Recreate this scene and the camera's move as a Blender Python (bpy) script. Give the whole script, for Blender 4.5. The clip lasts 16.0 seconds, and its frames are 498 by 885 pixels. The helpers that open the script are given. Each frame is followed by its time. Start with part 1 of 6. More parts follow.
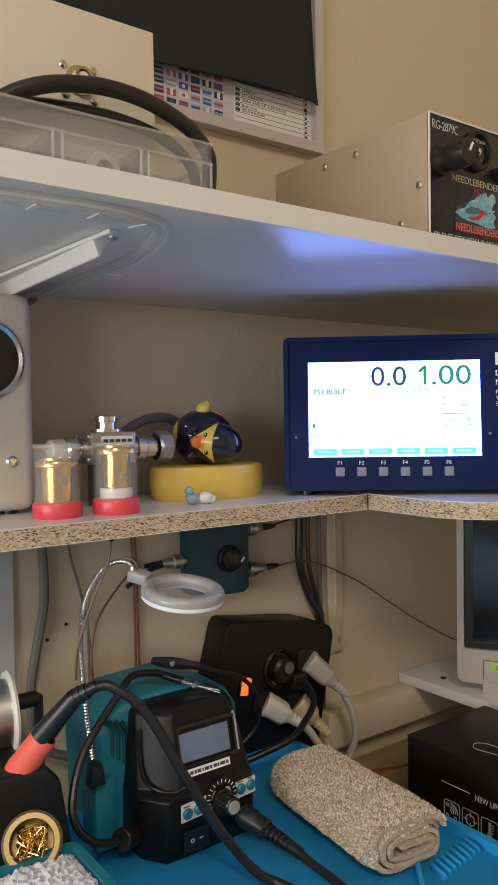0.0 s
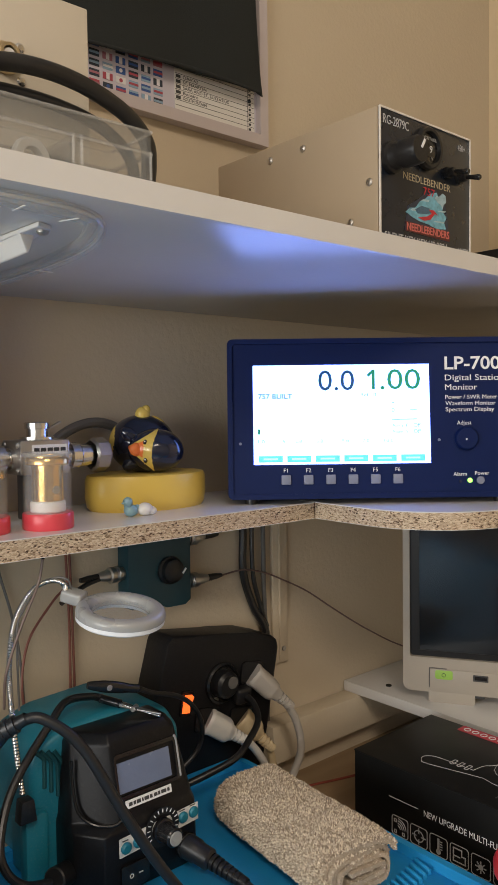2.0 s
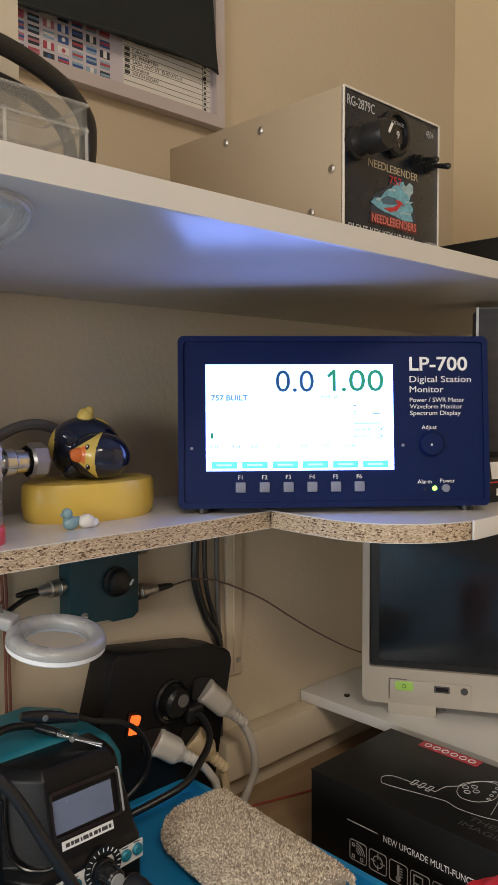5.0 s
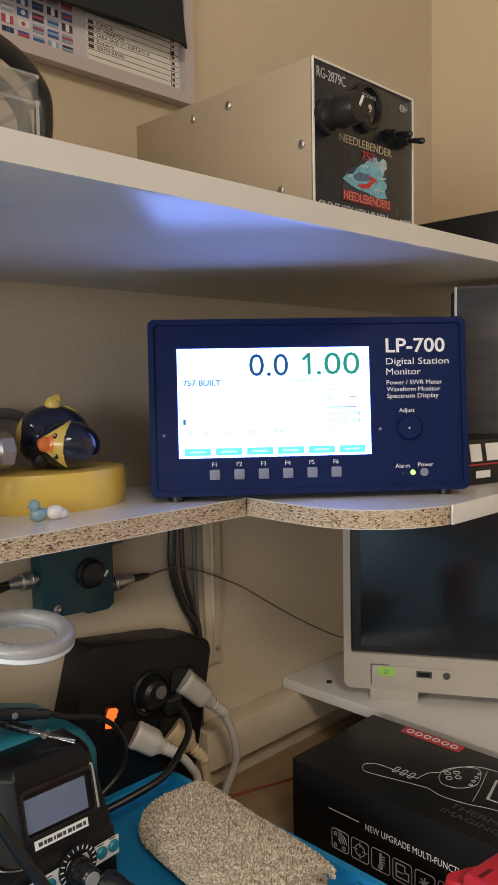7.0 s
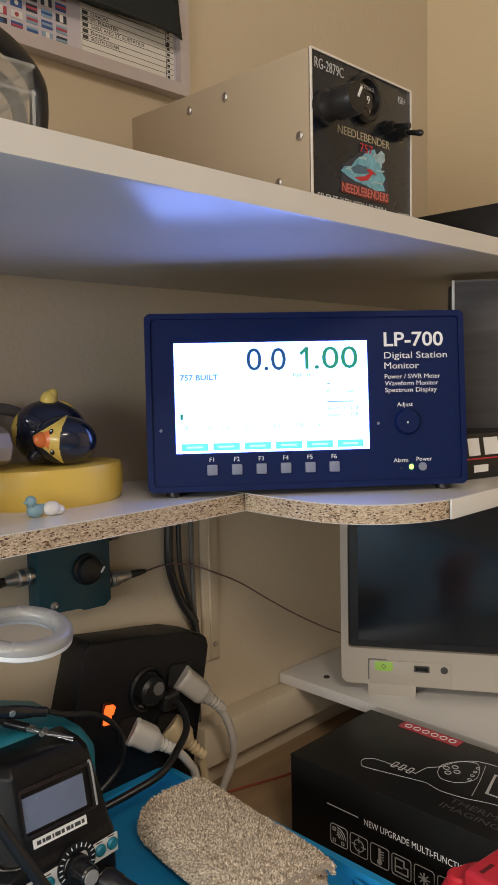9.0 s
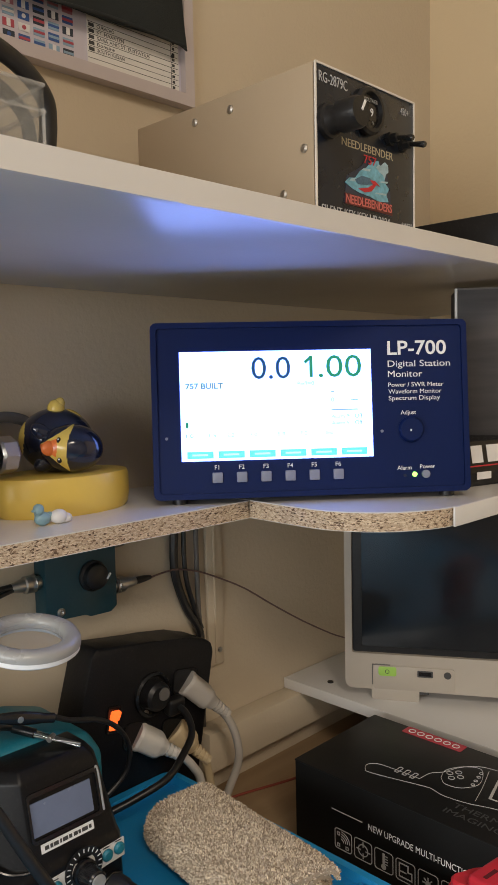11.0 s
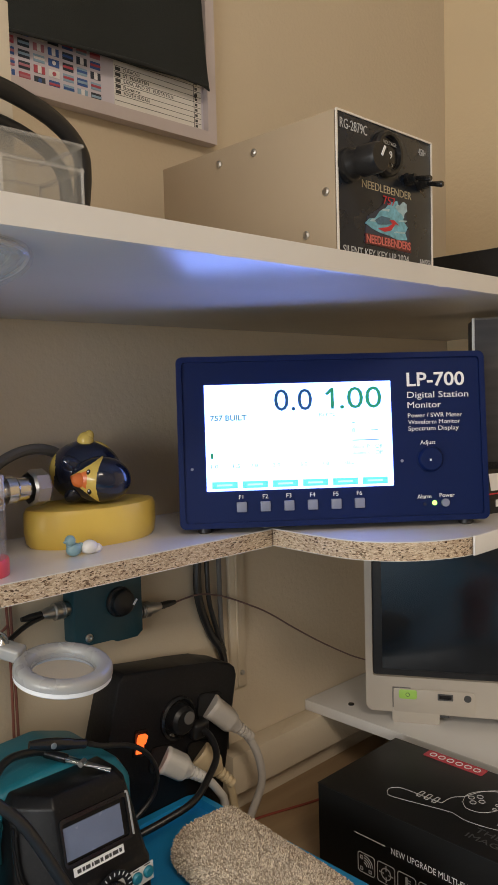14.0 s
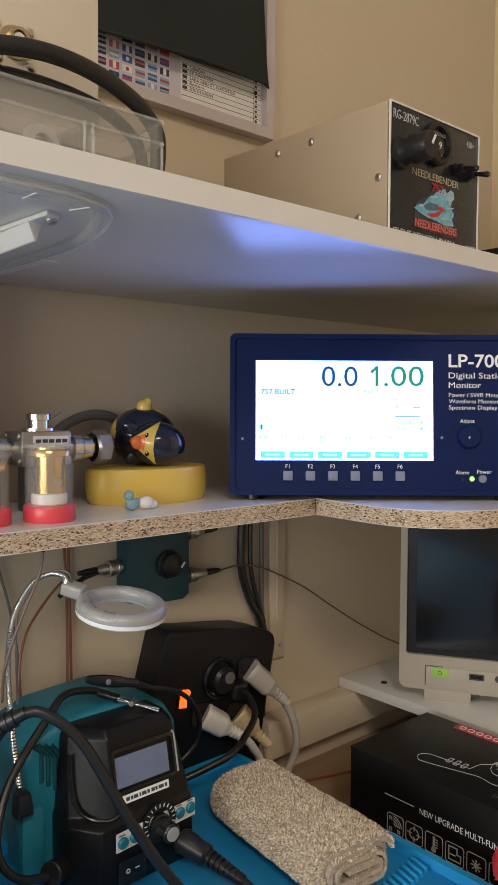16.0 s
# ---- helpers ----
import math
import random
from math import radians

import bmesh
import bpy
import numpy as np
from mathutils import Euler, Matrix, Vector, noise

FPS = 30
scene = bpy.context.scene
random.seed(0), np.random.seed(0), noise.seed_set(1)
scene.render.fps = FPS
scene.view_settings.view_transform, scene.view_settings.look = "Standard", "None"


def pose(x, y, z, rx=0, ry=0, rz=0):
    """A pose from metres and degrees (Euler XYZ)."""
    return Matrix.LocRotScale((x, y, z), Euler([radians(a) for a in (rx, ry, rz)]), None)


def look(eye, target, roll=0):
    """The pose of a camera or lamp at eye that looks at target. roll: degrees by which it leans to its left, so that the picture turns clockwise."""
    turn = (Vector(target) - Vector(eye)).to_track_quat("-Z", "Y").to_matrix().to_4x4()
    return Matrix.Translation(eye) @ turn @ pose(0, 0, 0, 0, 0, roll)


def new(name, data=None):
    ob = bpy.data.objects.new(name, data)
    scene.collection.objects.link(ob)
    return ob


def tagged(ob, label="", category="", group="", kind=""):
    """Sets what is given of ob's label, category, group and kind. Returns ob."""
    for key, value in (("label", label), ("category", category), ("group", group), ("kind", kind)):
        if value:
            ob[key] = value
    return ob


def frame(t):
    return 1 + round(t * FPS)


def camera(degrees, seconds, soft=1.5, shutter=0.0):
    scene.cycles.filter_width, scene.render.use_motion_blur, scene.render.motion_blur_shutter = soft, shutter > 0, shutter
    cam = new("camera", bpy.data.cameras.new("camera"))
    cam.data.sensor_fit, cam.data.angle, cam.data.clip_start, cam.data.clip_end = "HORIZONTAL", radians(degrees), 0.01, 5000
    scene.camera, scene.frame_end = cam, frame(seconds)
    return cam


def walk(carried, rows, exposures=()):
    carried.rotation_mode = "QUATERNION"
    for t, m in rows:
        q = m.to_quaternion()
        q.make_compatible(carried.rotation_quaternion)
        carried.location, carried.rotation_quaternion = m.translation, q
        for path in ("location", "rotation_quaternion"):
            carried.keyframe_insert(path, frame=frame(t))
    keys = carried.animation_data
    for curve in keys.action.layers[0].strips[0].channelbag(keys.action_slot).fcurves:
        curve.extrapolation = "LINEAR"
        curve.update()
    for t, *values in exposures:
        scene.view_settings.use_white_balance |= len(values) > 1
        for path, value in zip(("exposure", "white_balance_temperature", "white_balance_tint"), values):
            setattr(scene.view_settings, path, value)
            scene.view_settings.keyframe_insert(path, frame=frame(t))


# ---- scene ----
cam = camera(35.75, 16.0, soft=1.05)
ROWS = [
    (0, 0.0000, 0.0000, 1.0450, -36.64, 88.15, 0.82),
    (0.2, 0.0067, 0.0005, 1.0478, -36.75, 87.47, 0.84),
    (0.3, 0.0100, 0.0008, 1.0493, -36.72, 87.35, 0.86),
    (0.5, 0.0167, 0.0013, 1.0521, -37.68, 87.93, 0.88),
    (0.7, 0.0185, 0.0041, 1.0548, -39.19, 88.08, 0.86),
    (1, 0.0212, 0.0082, 1.0589, -40.35, 87.74, 0.83),
    (1.5, 0.0210, 0.0178, 1.0589, -40.85, 87.71, 0.81),
    (2, 0.0184, 0.0282, 1.0552, -41.13, 87.64, 0.69),
    (2.5, 0.0141, 0.0295, 1.0568, -41.36, 87.60, 0.46),
    (3, 0.0182, 0.0337, 1.0574, -41.75, 87.49, 0.25),
    (3.5, 0.0248, 0.0403, 1.0604, -42.15, 87.40, 0.02),
    (4, 0.0284, 0.0544, 1.0603, -42.86, 87.25, -0.01),
    (4.3, 0.0312, 0.0506, 1.0624, -43.58, 87.11, -0.01),
    (4.5, 0.0331, 0.0481, 1.0638, -43.65, 87.01, -0.01),
    (5, 0.0534, 0.0592, 1.0675, -44.13, 86.67, 0.20),
    (7.5, 0.0718, 0.0632, 1.0679, -45.35, 85.31, 1.13),
    (8, 0.0727, 0.0629, 1.0673, -45.54, 85.19, 1.15),
    (8.5, 0.0737, 0.0666, 1.0661, -45.54, 85.07, 1.17),
    (9, 0.0719, 0.0682, 1.0677, -45.68, 85.09, 1.17),
    (11.5, 0.0666, 0.0655, 1.0729, -45.39, 85.33, 1.25),
    (12, 0.0664, 0.0660, 1.0739, -45.26, 85.40, 1.31),
    (12.5, 0.0617, 0.0669, 1.0779, -45.14, 85.54, 1.38),
    (13, 0.0572, 0.0655, 1.0809, -44.98, 85.82, 1.36),
    (13.5, 0.0577, 0.0663, 1.0830, -44.80, 86.00, 1.44),
    (14, 0.0508, 0.0597, 1.0884, -44.46, 86.24, 1.51),
    (14.5, 0.0431, 0.0507, 1.0874, -44.20, 86.67, 1.58),
    (15, 0.0373, 0.0411, 1.0766, -43.69, 87.01, 1.45),
    (15.5, 0.0257, 0.0373, 1.0657, -42.74, 87.20, 0.83),
    (15.7, 0.0213, 0.0372, 1.0617, -42.66, 87.49, 0.37),
    (16, 0.0146, 0.0371, 1.0558, -41.68, 87.19, -0.31),
]
walk(cam, [(t, pose(x, y, z, pitch, roll, yaw)) for t, x, y, z, yaw, pitch, roll in ROWS])

# ---- light ----
world = bpy.data.worlds.new("world")
scene.world = world
world.use_nodes = True
bg = world.node_tree.nodes["Background"]
bg.inputs[0].default_value, bg.inputs[1].default_value = (1.0, 0.8, 0.6, 1), 0.02
scene.view_settings.exposure = 0.0


def area_lamp(name, m, sx, sy, watts, colour):
    d = bpy.data.lights.new(name, "AREA")
    d.shape, d.size, d.size_y, d.energy, d.color = "RECTANGLE", sx, sy, watts, colour
    ob = new(name, d)
    ob.matrix_world = m
    return ob


area_lamp("ceiling_light", look((-0.55, -1.05, 2.22), (-0.30, -0.45, 0.6)), 0.5, 0.5, 19.0, (1.0, 0.86, 0.71))
# fill lamp added for the soft light from the left; no source is seen
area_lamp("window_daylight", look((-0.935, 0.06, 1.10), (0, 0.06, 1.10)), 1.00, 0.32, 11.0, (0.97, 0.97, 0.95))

# ---- materials ----


def nodes_of(name):
    m = bpy.data.materials.new(name)
    m.use_nodes = True
    return m, m.node_tree, m.node_tree.nodes["Principled BSDF"]


def mat(name, colour, rough=0.5, metal=0.0, vary=0.12, scale=40.0, bump=0.05, fine=400.0, spec=0.5, dust=0.0, coat=0.0, sheen=0.08):
    """Paint, plastic or metal with two scales of variation in tone, gloss and relief."""
    m, t, b = nodes_of(name)
    L = t.links.new
    co = t.nodes.new("ShaderNodeTexCoord")
    n1, n2 = t.nodes.new("ShaderNodeTexNoise"), t.nodes.new("ShaderNodeTexNoise")
    n1.inputs["Scale"].default_value, n1.inputs["Detail"].default_value = scale, 5
    n2.inputs["Scale"].default_value, n2.inputs["Detail"].default_value = fine, 3
    L(co.outputs["Object"], n1.inputs["Vector"]), L(co.outputs["Object"], n2.inputs["Vector"])
    mix = t.nodes.new("ShaderNodeMix")
    mix.data_type = "RGBA"
    mix.inputs["A"].default_value = (*[c * (1 - vary) for c in colour], 1)
    mix.inputs["B"].default_value = (*[min(1, c * (1 + vary)) for c in colour], 1)
    L(n1.outputs["Fac"], mix.inputs["Factor"])
    out = mix.outputs["Result"]
    if dust:
        ramp = t.nodes.new("ShaderNodeValToRGB")
        ramp.color_ramp.elements[0].position, ramp.color_ramp.elements[1].position = 0.56, 0.72
        L(n2.outputs["Fac"], ramp.inputs[0])
        mul = t.nodes.new("ShaderNodeMath")
        mul.operation = "MULTIPLY"
        mul.inputs[1].default_value = dust
        L(ramp.outputs[0], mul.inputs[0])
        dm = t.nodes.new("ShaderNodeMix")
        dm.data_type = "RGBA"
        dm.inputs["B"].default_value = (0.45, 0.42, 0.38, 1)
        L(mul.outputs[0], dm.inputs["Factor"]), L(out, dm.inputs["A"])
        out = dm.outputs["Result"]
    L(out, b.inputs["Base Color"])
    mr = t.nodes.new("ShaderNodeMapRange")
    mr.inputs["To Min"].default_value, mr.inputs["To Max"].default_value = max(0, rough - sheen), min(1, rough + sheen)
    L(n1.outputs["Fac"], mr.inputs["Value"]), L(mr.outputs[0], b.inputs["Roughness"])
    b.inputs["Metallic"].default_value, b.inputs["Specular IOR Level"].default_value = metal, spec
    b.inputs["Coat Weight"].default_value = coat
    if bump:
        bp = t.nodes.new("ShaderNodeBump")
        bp.inputs["Strength"].default_value, bp.inputs["Distance"].default_value = bump, 0.002
        L(n2.outputs["Fac"], bp.inputs["Height"]), L(bp.outputs[0], b.inputs["Normal"])
    return m


def glow(name, colour, strength):
    m, t, b = nodes_of(name)
    b.inputs["Base Color"].default_value = (*colour, 1)
    b.inputs["Emission Color"].default_value, b.inputs["Emission Strength"].default_value = (*colour, 1), strength
    return m


def chipboard(name):
    """Raw particle board: small chips of several tans with dark gaps."""
    m, t, b = nodes_of(name)
    L = t.links.new
    co, mp = t.nodes.new("ShaderNodeTexCoord"), t.nodes.new("ShaderNodeMapping")
    mp.inputs["Scale"].default_value = (1, 1, 2.3)
    L(co.outputs["Object"], mp.inputs[0])
    wob = t.nodes.new("ShaderNodeTexNoise")
    wob.inputs["Scale"].default_value = 300
    L(mp.outputs[0], wob.inputs["Vector"])
    va = t.nodes.new("ShaderNodeMix")
    va.data_type = "VECTOR"
    va.inputs["Factor"].default_value = 0.004
    L(mp.outputs[0], va.inputs["A"]), L(wob.outputs["Color"], va.inputs["B"])
    v = t.nodes.new("ShaderNodeTexVoronoi")
    v.inputs["Scale"].default_value = 560
    L(va.outputs["Result"], v.inputs["Vector"])
    ramp = t.nodes.new("ShaderNodeValToRGB")
    e = ramp.color_ramp.elements
    e[0].position, e[0].color = 0.0, (0.05, 0.026, 0.014, 1)
    e[1].position, e[1].color = 1.0, (0.68, 0.54, 0.38, 1)
    for p, c in ((0.09, (0.20, 0.12, 0.07, 1)), (0.22, (0.48, 0.35, 0.23, 1)), (0.6, (0.60, 0.46, 0.32, 1)), (0.85, (0.74, 0.61, 0.45, 1))):
        x = e.new(p)
        x.color = c
    sep = t.nodes.new("ShaderNodeSeparateColor")
    L(v.outputs["Color"], sep.inputs[0]), L(sep.outputs[0], ramp.inputs[0])
    gap = t.nodes.new("ShaderNodeTexVoronoi")
    gap.inputs["Scale"].default_value, gap.feature = 560, "DISTANCE_TO_EDGE"
    L(va.outputs["Result"], gap.inputs["Vector"])
    gr = t.nodes.new("ShaderNodeMapRange")
    gr.inputs["From Max"].default_value, gr.inputs["To Min"].default_value = 0.06, 0.62
    L(gap.outputs[0], gr.inputs["Value"])
    mul = t.nodes.new("ShaderNodeMix")
    mul.data_type, mul.blend_type = "RGBA", "MULTIPLY"
    mul.inputs["Factor"].default_value = 1.0
    L(ramp.outputs[0], mul.inputs["A"]), L(gr.outputs[0], mul.inputs["B"])
    L(mul.outputs["Result"], b.inputs["Base Color"])
    b.inputs["Roughness"].default_value = 0.85
    bp = t.nodes.new("ShaderNodeBump")
    bp.inputs["Strength"].default_value, bp.inputs["Distance"].default_value = 0.8, 0.001
    L(sep.outputs[0], bp.inputs["Height"]), L(bp.outputs[0], b.inputs["Normal"])
    return m


def wood(name, a, c, scale=(3, 3, 40), rough=0.5):
    m, t, b = nodes_of(name)
    L = t.links.new
    co, mp, n = t.nodes.new("ShaderNodeTexCoord"), t.nodes.new("ShaderNodeMapping"), t.nodes.new("ShaderNodeTexNoise")
    mp.inputs["Scale"].default_value = scale
    n.inputs["Scale"].default_value, n.inputs["Detail"].default_value = 3, 8
    L(co.outputs["Object"], mp.inputs[0]), L(mp.outputs[0], n.inputs["Vector"])
    r = t.nodes.new("ShaderNodeValToRGB")
    r.color_ramp.elements[0].position, r.color_ramp.elements[0].color = 0.3, (*a, 1)
    r.color_ramp.elements[1].position, r.color_ramp.elements[1].color = 0.7, (*c, 1)
    L(n.outputs["Fac"], r.inputs[0]), L(r.outputs[0], b.inputs["Base Color"])
    b.inputs["Roughness"].default_value = rough
    return m


def clear(name, colour, rough, body):
    """Thin clear plastic: mostly see-through with a little body and gloss."""
    m, t, b = nodes_of(name)
    b.inputs["Base Color"].default_value = (*colour, 1)
    b.inputs["Roughness"].default_value = rough
    tr, mx, n = t.nodes.new("ShaderNodeBsdfTransparent"), t.nodes.new("ShaderNodeMixShader"), t.nodes.new("ShaderNodeTexNoise")
    n.inputs["Scale"].default_value = 60
    mr = t.nodes.new("ShaderNodeMapRange")
    mr.inputs["To Min"].default_value, mr.inputs["To Max"].default_value = body * 0.75, body * 1.25
    L = t.links.new
    L(n.outputs["Fac"], mr.inputs["Value"]), L(mr.outputs[0], mx.inputs[0])
    L(tr.outputs[0], mx.inputs[1]), L(b.outputs[0], mx.inputs[2])
    L(mx.outputs[0], t.nodes["Material Output"].inputs["Surface"])
    return m


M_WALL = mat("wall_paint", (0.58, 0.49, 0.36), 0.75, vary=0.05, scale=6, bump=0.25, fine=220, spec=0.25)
# unseen walls, kept neutral grey so that their bounced light is less warm
M_UNSEEN_ROOM = mat("neutral_bounce_paint", (0.60, 0.60, 0.60), 0.8, vary=0.04, scale=6, bump=0.2, fine=220, spec=0.2)
M_CEIL = mat("ceiling_paint", (0.75, 0.74, 0.72), 0.8, vary=0.03, bump=0.1)
M_FLOOR = wood("floor_wood", (0.16, 0.09, 0.05), (0.26, 0.16, 0.09), (2, 20, 2))
M_MELA = mat("white_melamine", (0.696, 0.677, 0.649), 0.26, vary=0.05, scale=14, bump=0.03, fine=300, sheen=0.02)
M_CHIP = chipboard("particle_board")
M_TAN = wood("tan_wood", (0.36, 0.24, 0.13), (0.46, 0.32, 0.18), (2, 14, 14), 0.55)
# yellower than the back wall, and lightened for the light this side catches
M_SIDEWALL_LIT = mat("side_wall_paint_lit", (0.68, 0.55, 0.36), 0.75, vary=0.05, scale=6, bump=0.25, fine=220, spec=0.25)
M_BLACK = mat("black_plastic", (0.012, 0.012, 0.013), 0.40, vary=0.3, bump=0.08, spec=0.35, dust=0.02)
M_SHINYBLACK = mat("gloss_black", (0.012, 0.012, 0.013), 0.22, vary=0.2, bump=0.0)
M_RUBBER = mat("black_rubber", (0.012, 0.012, 0.013), 0.38, vary=0.3, bump=0.05)
# blackish meter panel; the blue is the screen's bloom put into the base colour
M_BLOOM_NAVY = mat("bloom_navy_panel", (0.004, 0.013, 0.070), 0.50, vary=0.1, bump=0.04, spec=0.15)
M_WHITE = mat("white_print", (0.85, 0.85, 0.85), 0.5, vary=0.03, bump=0.0)
M_CHROME = mat("chrome", (0.75, 0.74, 0.72), 0.22, 1.0, vary=0.1, bump=0.03)
M_STEEL = mat("dull_steel", (0.50, 0.48, 0.45), 0.38, 1.0, vary=0.2, bump=0.05)
M_BRASS = mat("brass", (0.72, 0.46, 0.15), 0.2, 1.0, vary=0.15, bump=0.05)
M_DULLBRASS = mat("dull_brass", (0.34, 0.26, 0.12), 0.42, 0.85, vary=0.2, bump=0.08)
M_BEIGE = mat("beige_enamel", (0.42, 0.335, 0.235), 0.42, 0.0, vary=0.06, scale=10, bump=0.06, fine=700)
M_CREAM = mat("cream_plastic", (0.60, 0.55, 0.46), 0.42, vary=0.04, bump=0.06, fine=900)
M_TEAL = mat("teal_plastic", (0.010, 0.175, 0.245), 0.45, vary=0.15, bump=0.10, fine=700, dust=0.10)
M_TEALDARK = mat("dark_teal_metal", (0.010, 0.055, 0.075), 0.45, vary=0.2, bump=0.05)
M_BLUE = mat("blue_silicone", (0.015, 0.300, 0.640), 0.50, vary=0.14, scale=25, bump=0.08, fine=500, dust=0.06)
M_GREY = mat("grey_plastic", (0.33, 0.33, 0.32), 0.28, vary=0.06, bump=0.05)
M_WPLASTIC = mat("white_plastic", (0.72, 0.70, 0.66), 0.42, vary=0.05, bump=0.05)
M_YELLOW = mat("yellow_lid", (0.74, 0.52, 0.10), 0.36, vary=0.06, bump=0.03)
M_RED = mat("red_plastic", (0.55, 0.022, 0.035), 0.40, vary=0.10, bump=0.03)
M_CAP = mat("pinkish_red_plastic", (0.66, 0.065, 0.085), 0.35, vary=0.12, bump=0.03)
M_CORAL = mat("coral_silicone", (0.80, 0.13, 0.09), 0.55, vary=0.10, bump=0.10)
M_GREYCABLE = mat("grey_cable", (0.135, 0.128, 0.120), 0.55, vary=0.1, bump=0.05)
M_TOWEL = mat("beige_terry", (0.50, 0.41, 0.31), 0.95, vary=0.30, scale=160, bump=0.9, fine=900, spec=0.1)
M_CLEAR = clear("clear_plastic", (0.85, 0.85, 0.83), 0.05, 0.09)
M_HAZE = clear("hazy_plastic", (0.40, 0.40, 0.38), 0.18, 0.20)
M_RIM = clear("moulded_clear_edge", (0.74, 0.73, 0.70), 0.2, 0.30)

# ---- mesh helpers ----


def obj(name, bm, material, smooth=True, angle=35):
    me = bpy.data.meshes.new(name)
    bmesh.ops.recalc_face_normals(bm, faces=bm.faces)
    bm.to_mesh(me)
    bm.free()
    if smooth:
        for p in me.polygons:
            p.use_smooth = True
        me.set_sharp_from_angle(angle=radians(angle))
    for k in (material if isinstance(material, (list, tuple)) else [material]):
        me.materials.append(k)
    return new(name, me)


def part(name, bm, material, parent, label="", smooth=True):
    ob = obj(name, bm, material, smooth)
    ob.parent = parent
    if label:
        ob["label"] = label
    return ob


def thing(name, m, label, category, group="", kind=""):
    ob = new(name)
    ob.empty_display_size = 0.02
    ob.matrix_world = m
    return tagged(ob, label, category, group, kind)


def box(x0, x1, y0, y1, z0, z1, bevel=0.0, seg=2, m=None, bm=None):
    b = bmesh.new()
    bmesh.ops.create_cube(b, size=1)
    bmesh.ops.transform(b, matrix=Matrix.LocRotScale(((x0 + x1) / 2, (y0 + y1) / 2, (z0 + z1) / 2), None, (x1 - x0, y1 - y0, z1 - z0)), verts=b.verts)
    if bevel:
        bmesh.ops.bevel(b, geom=b.edges[:], offset=bevel, segments=seg, affect="EDGES", profile=0.5)
    if m is not None:
        bmesh.ops.transform(b, matrix=m, verts=b.verts)
    return join(bm, b)


def join(bm, b):
    if bm is None:
        return b
    me = bpy.data.meshes.new("tmp")
    b.to_mesh(me)
    b.free()
    bm.from_mesh(me)
    bpy.data.meshes.remove(me)
    return bm


def lathe(profile, m=None, seg=32, bm=None):
    """A turned body from (radius, z) pairs about z."""
    b = bmesh.new()
    rings = []
    for r, z in profile:
        if r < 1e-6:
            rings.append([b.verts.new((0, 0, z))])
        else:
            rings.append([b.verts.new((r * math.cos(2 * math.pi * i / seg), r * math.sin(2 * math.pi * i / seg), z)) for i in range(seg)])
    for p, q in zip(rings, rings[1:]):
        for i in range(seg):
            j = (i + 1) % seg
            if len(p) == 1 and len(q) > 1:
                b.faces.new((p[0], q[i], q[j]))
            elif len(q) == 1 and len(p) > 1:
                b.faces.new((p[i], p[j], q[0]))
            elif len(p) > 1:
                b.faces.new((p[i], p[j], q[j], q[i]))
    if m is not None:
        bmesh.ops.transform(b, matrix=m, verts=b.verts)
    return join(bm, b)


def rod(r, z0, z1, m=None, seg=24, c=0.0, bm=None):
    c = c or min(r, abs(z1 - z0)) * 0.12
    return lathe([(0, z0), (r - c, z0), (r, z0 + c), (r, z1 - c), (r - c, z1), (0, z1)], m, seg, bm)


def spline(pts, n=8):
    """A smooth line through the points."""
    P = [Vector(p) for p in pts]
    P = [2 * P[0] - P[1]] + P + [2 * P[-1] - P[-2]]
    out = []
    for i in range(1, len(P) - 2):
        a, b, c, d = P[i - 1:i + 3]
        for k in range(n):
            t = k / n
            out.append(0.5 * ((2 * b) + (c - a) * t + (2 * a - 5 * b + 4 * c - d) * t * t + (3 * b - a - 3 * c + d) * t ** 3))
    return out + [P[-2]]


def tube(pts, r, seg=10, n=8, bm=None, radii=None):
    """A round cable through the points."""
    line = spline(pts, n)
    b = bmesh.new()
    side, rings = Vector((0.3, 0.5, 0.81)), []
    for i, p in enumerate(line):
        d = (line[min(i + 1, len(line) - 1)] - line[max(i - 1, 0)]).normalized()
        side = (side - d * side.dot(d)).normalized()
        up = d.cross(side)
        rr = radii(i / (len(line) - 1)) if radii else r
        rings.append([b.verts.new(p + (side * math.cos(2 * math.pi * k / seg) + up * math.sin(2 * math.pi * k / seg)) * rr) for k in range(seg)])
    for p, q in zip(rings, rings[1:]):
        for k in range(seg):
            b.faces.new((p[k], p[(k + 1) % seg], q[(k + 1) % seg], q[k]))
    b.faces.new(rings[0]), b.faces.new(rings[-1][::-1])
    return join(bm, b)


def prism(outline, y0, y1, bevel=0.0, m=None, bm=None, seg=2):
    """An outline in x and z, pushed from y0 to y1."""
    b = bmesh.new()
    a = [b.verts.new((x, y0, z)) for x, z in outline]
    c = [b.verts.new((x, y1, z)) for x, z in outline]
    n = len(outline)
    b.faces.new(a), b.faces.new(c[::-1])
    for i in range(n):
        b.faces.new((a[i], c[i], c[(i + 1) % n], a[(i + 1) % n]))
    if bevel:
        bmesh.ops.bevel(b, geom=b.edges[:], offset=bevel, segments=seg, affect="EDGES", profile=0.5)
    if m is not None:
        bmesh.ops.transform(b, matrix=m, verts=b.verts)
    return join(bm, b)


def plate(outline, z0, z1, bevel=0.0, m=None, bm=None):
    """An outline in x and y, pushed from z0 to z1."""
    r = Matrix(((1, 0, 0, 0), (0, 0, 1, 0), (0, 1, 0, 0), (0, 0, 0, 1)))
    return prism(outline, z0, z1, bevel, (m @ r) if m is not None else r, bm)


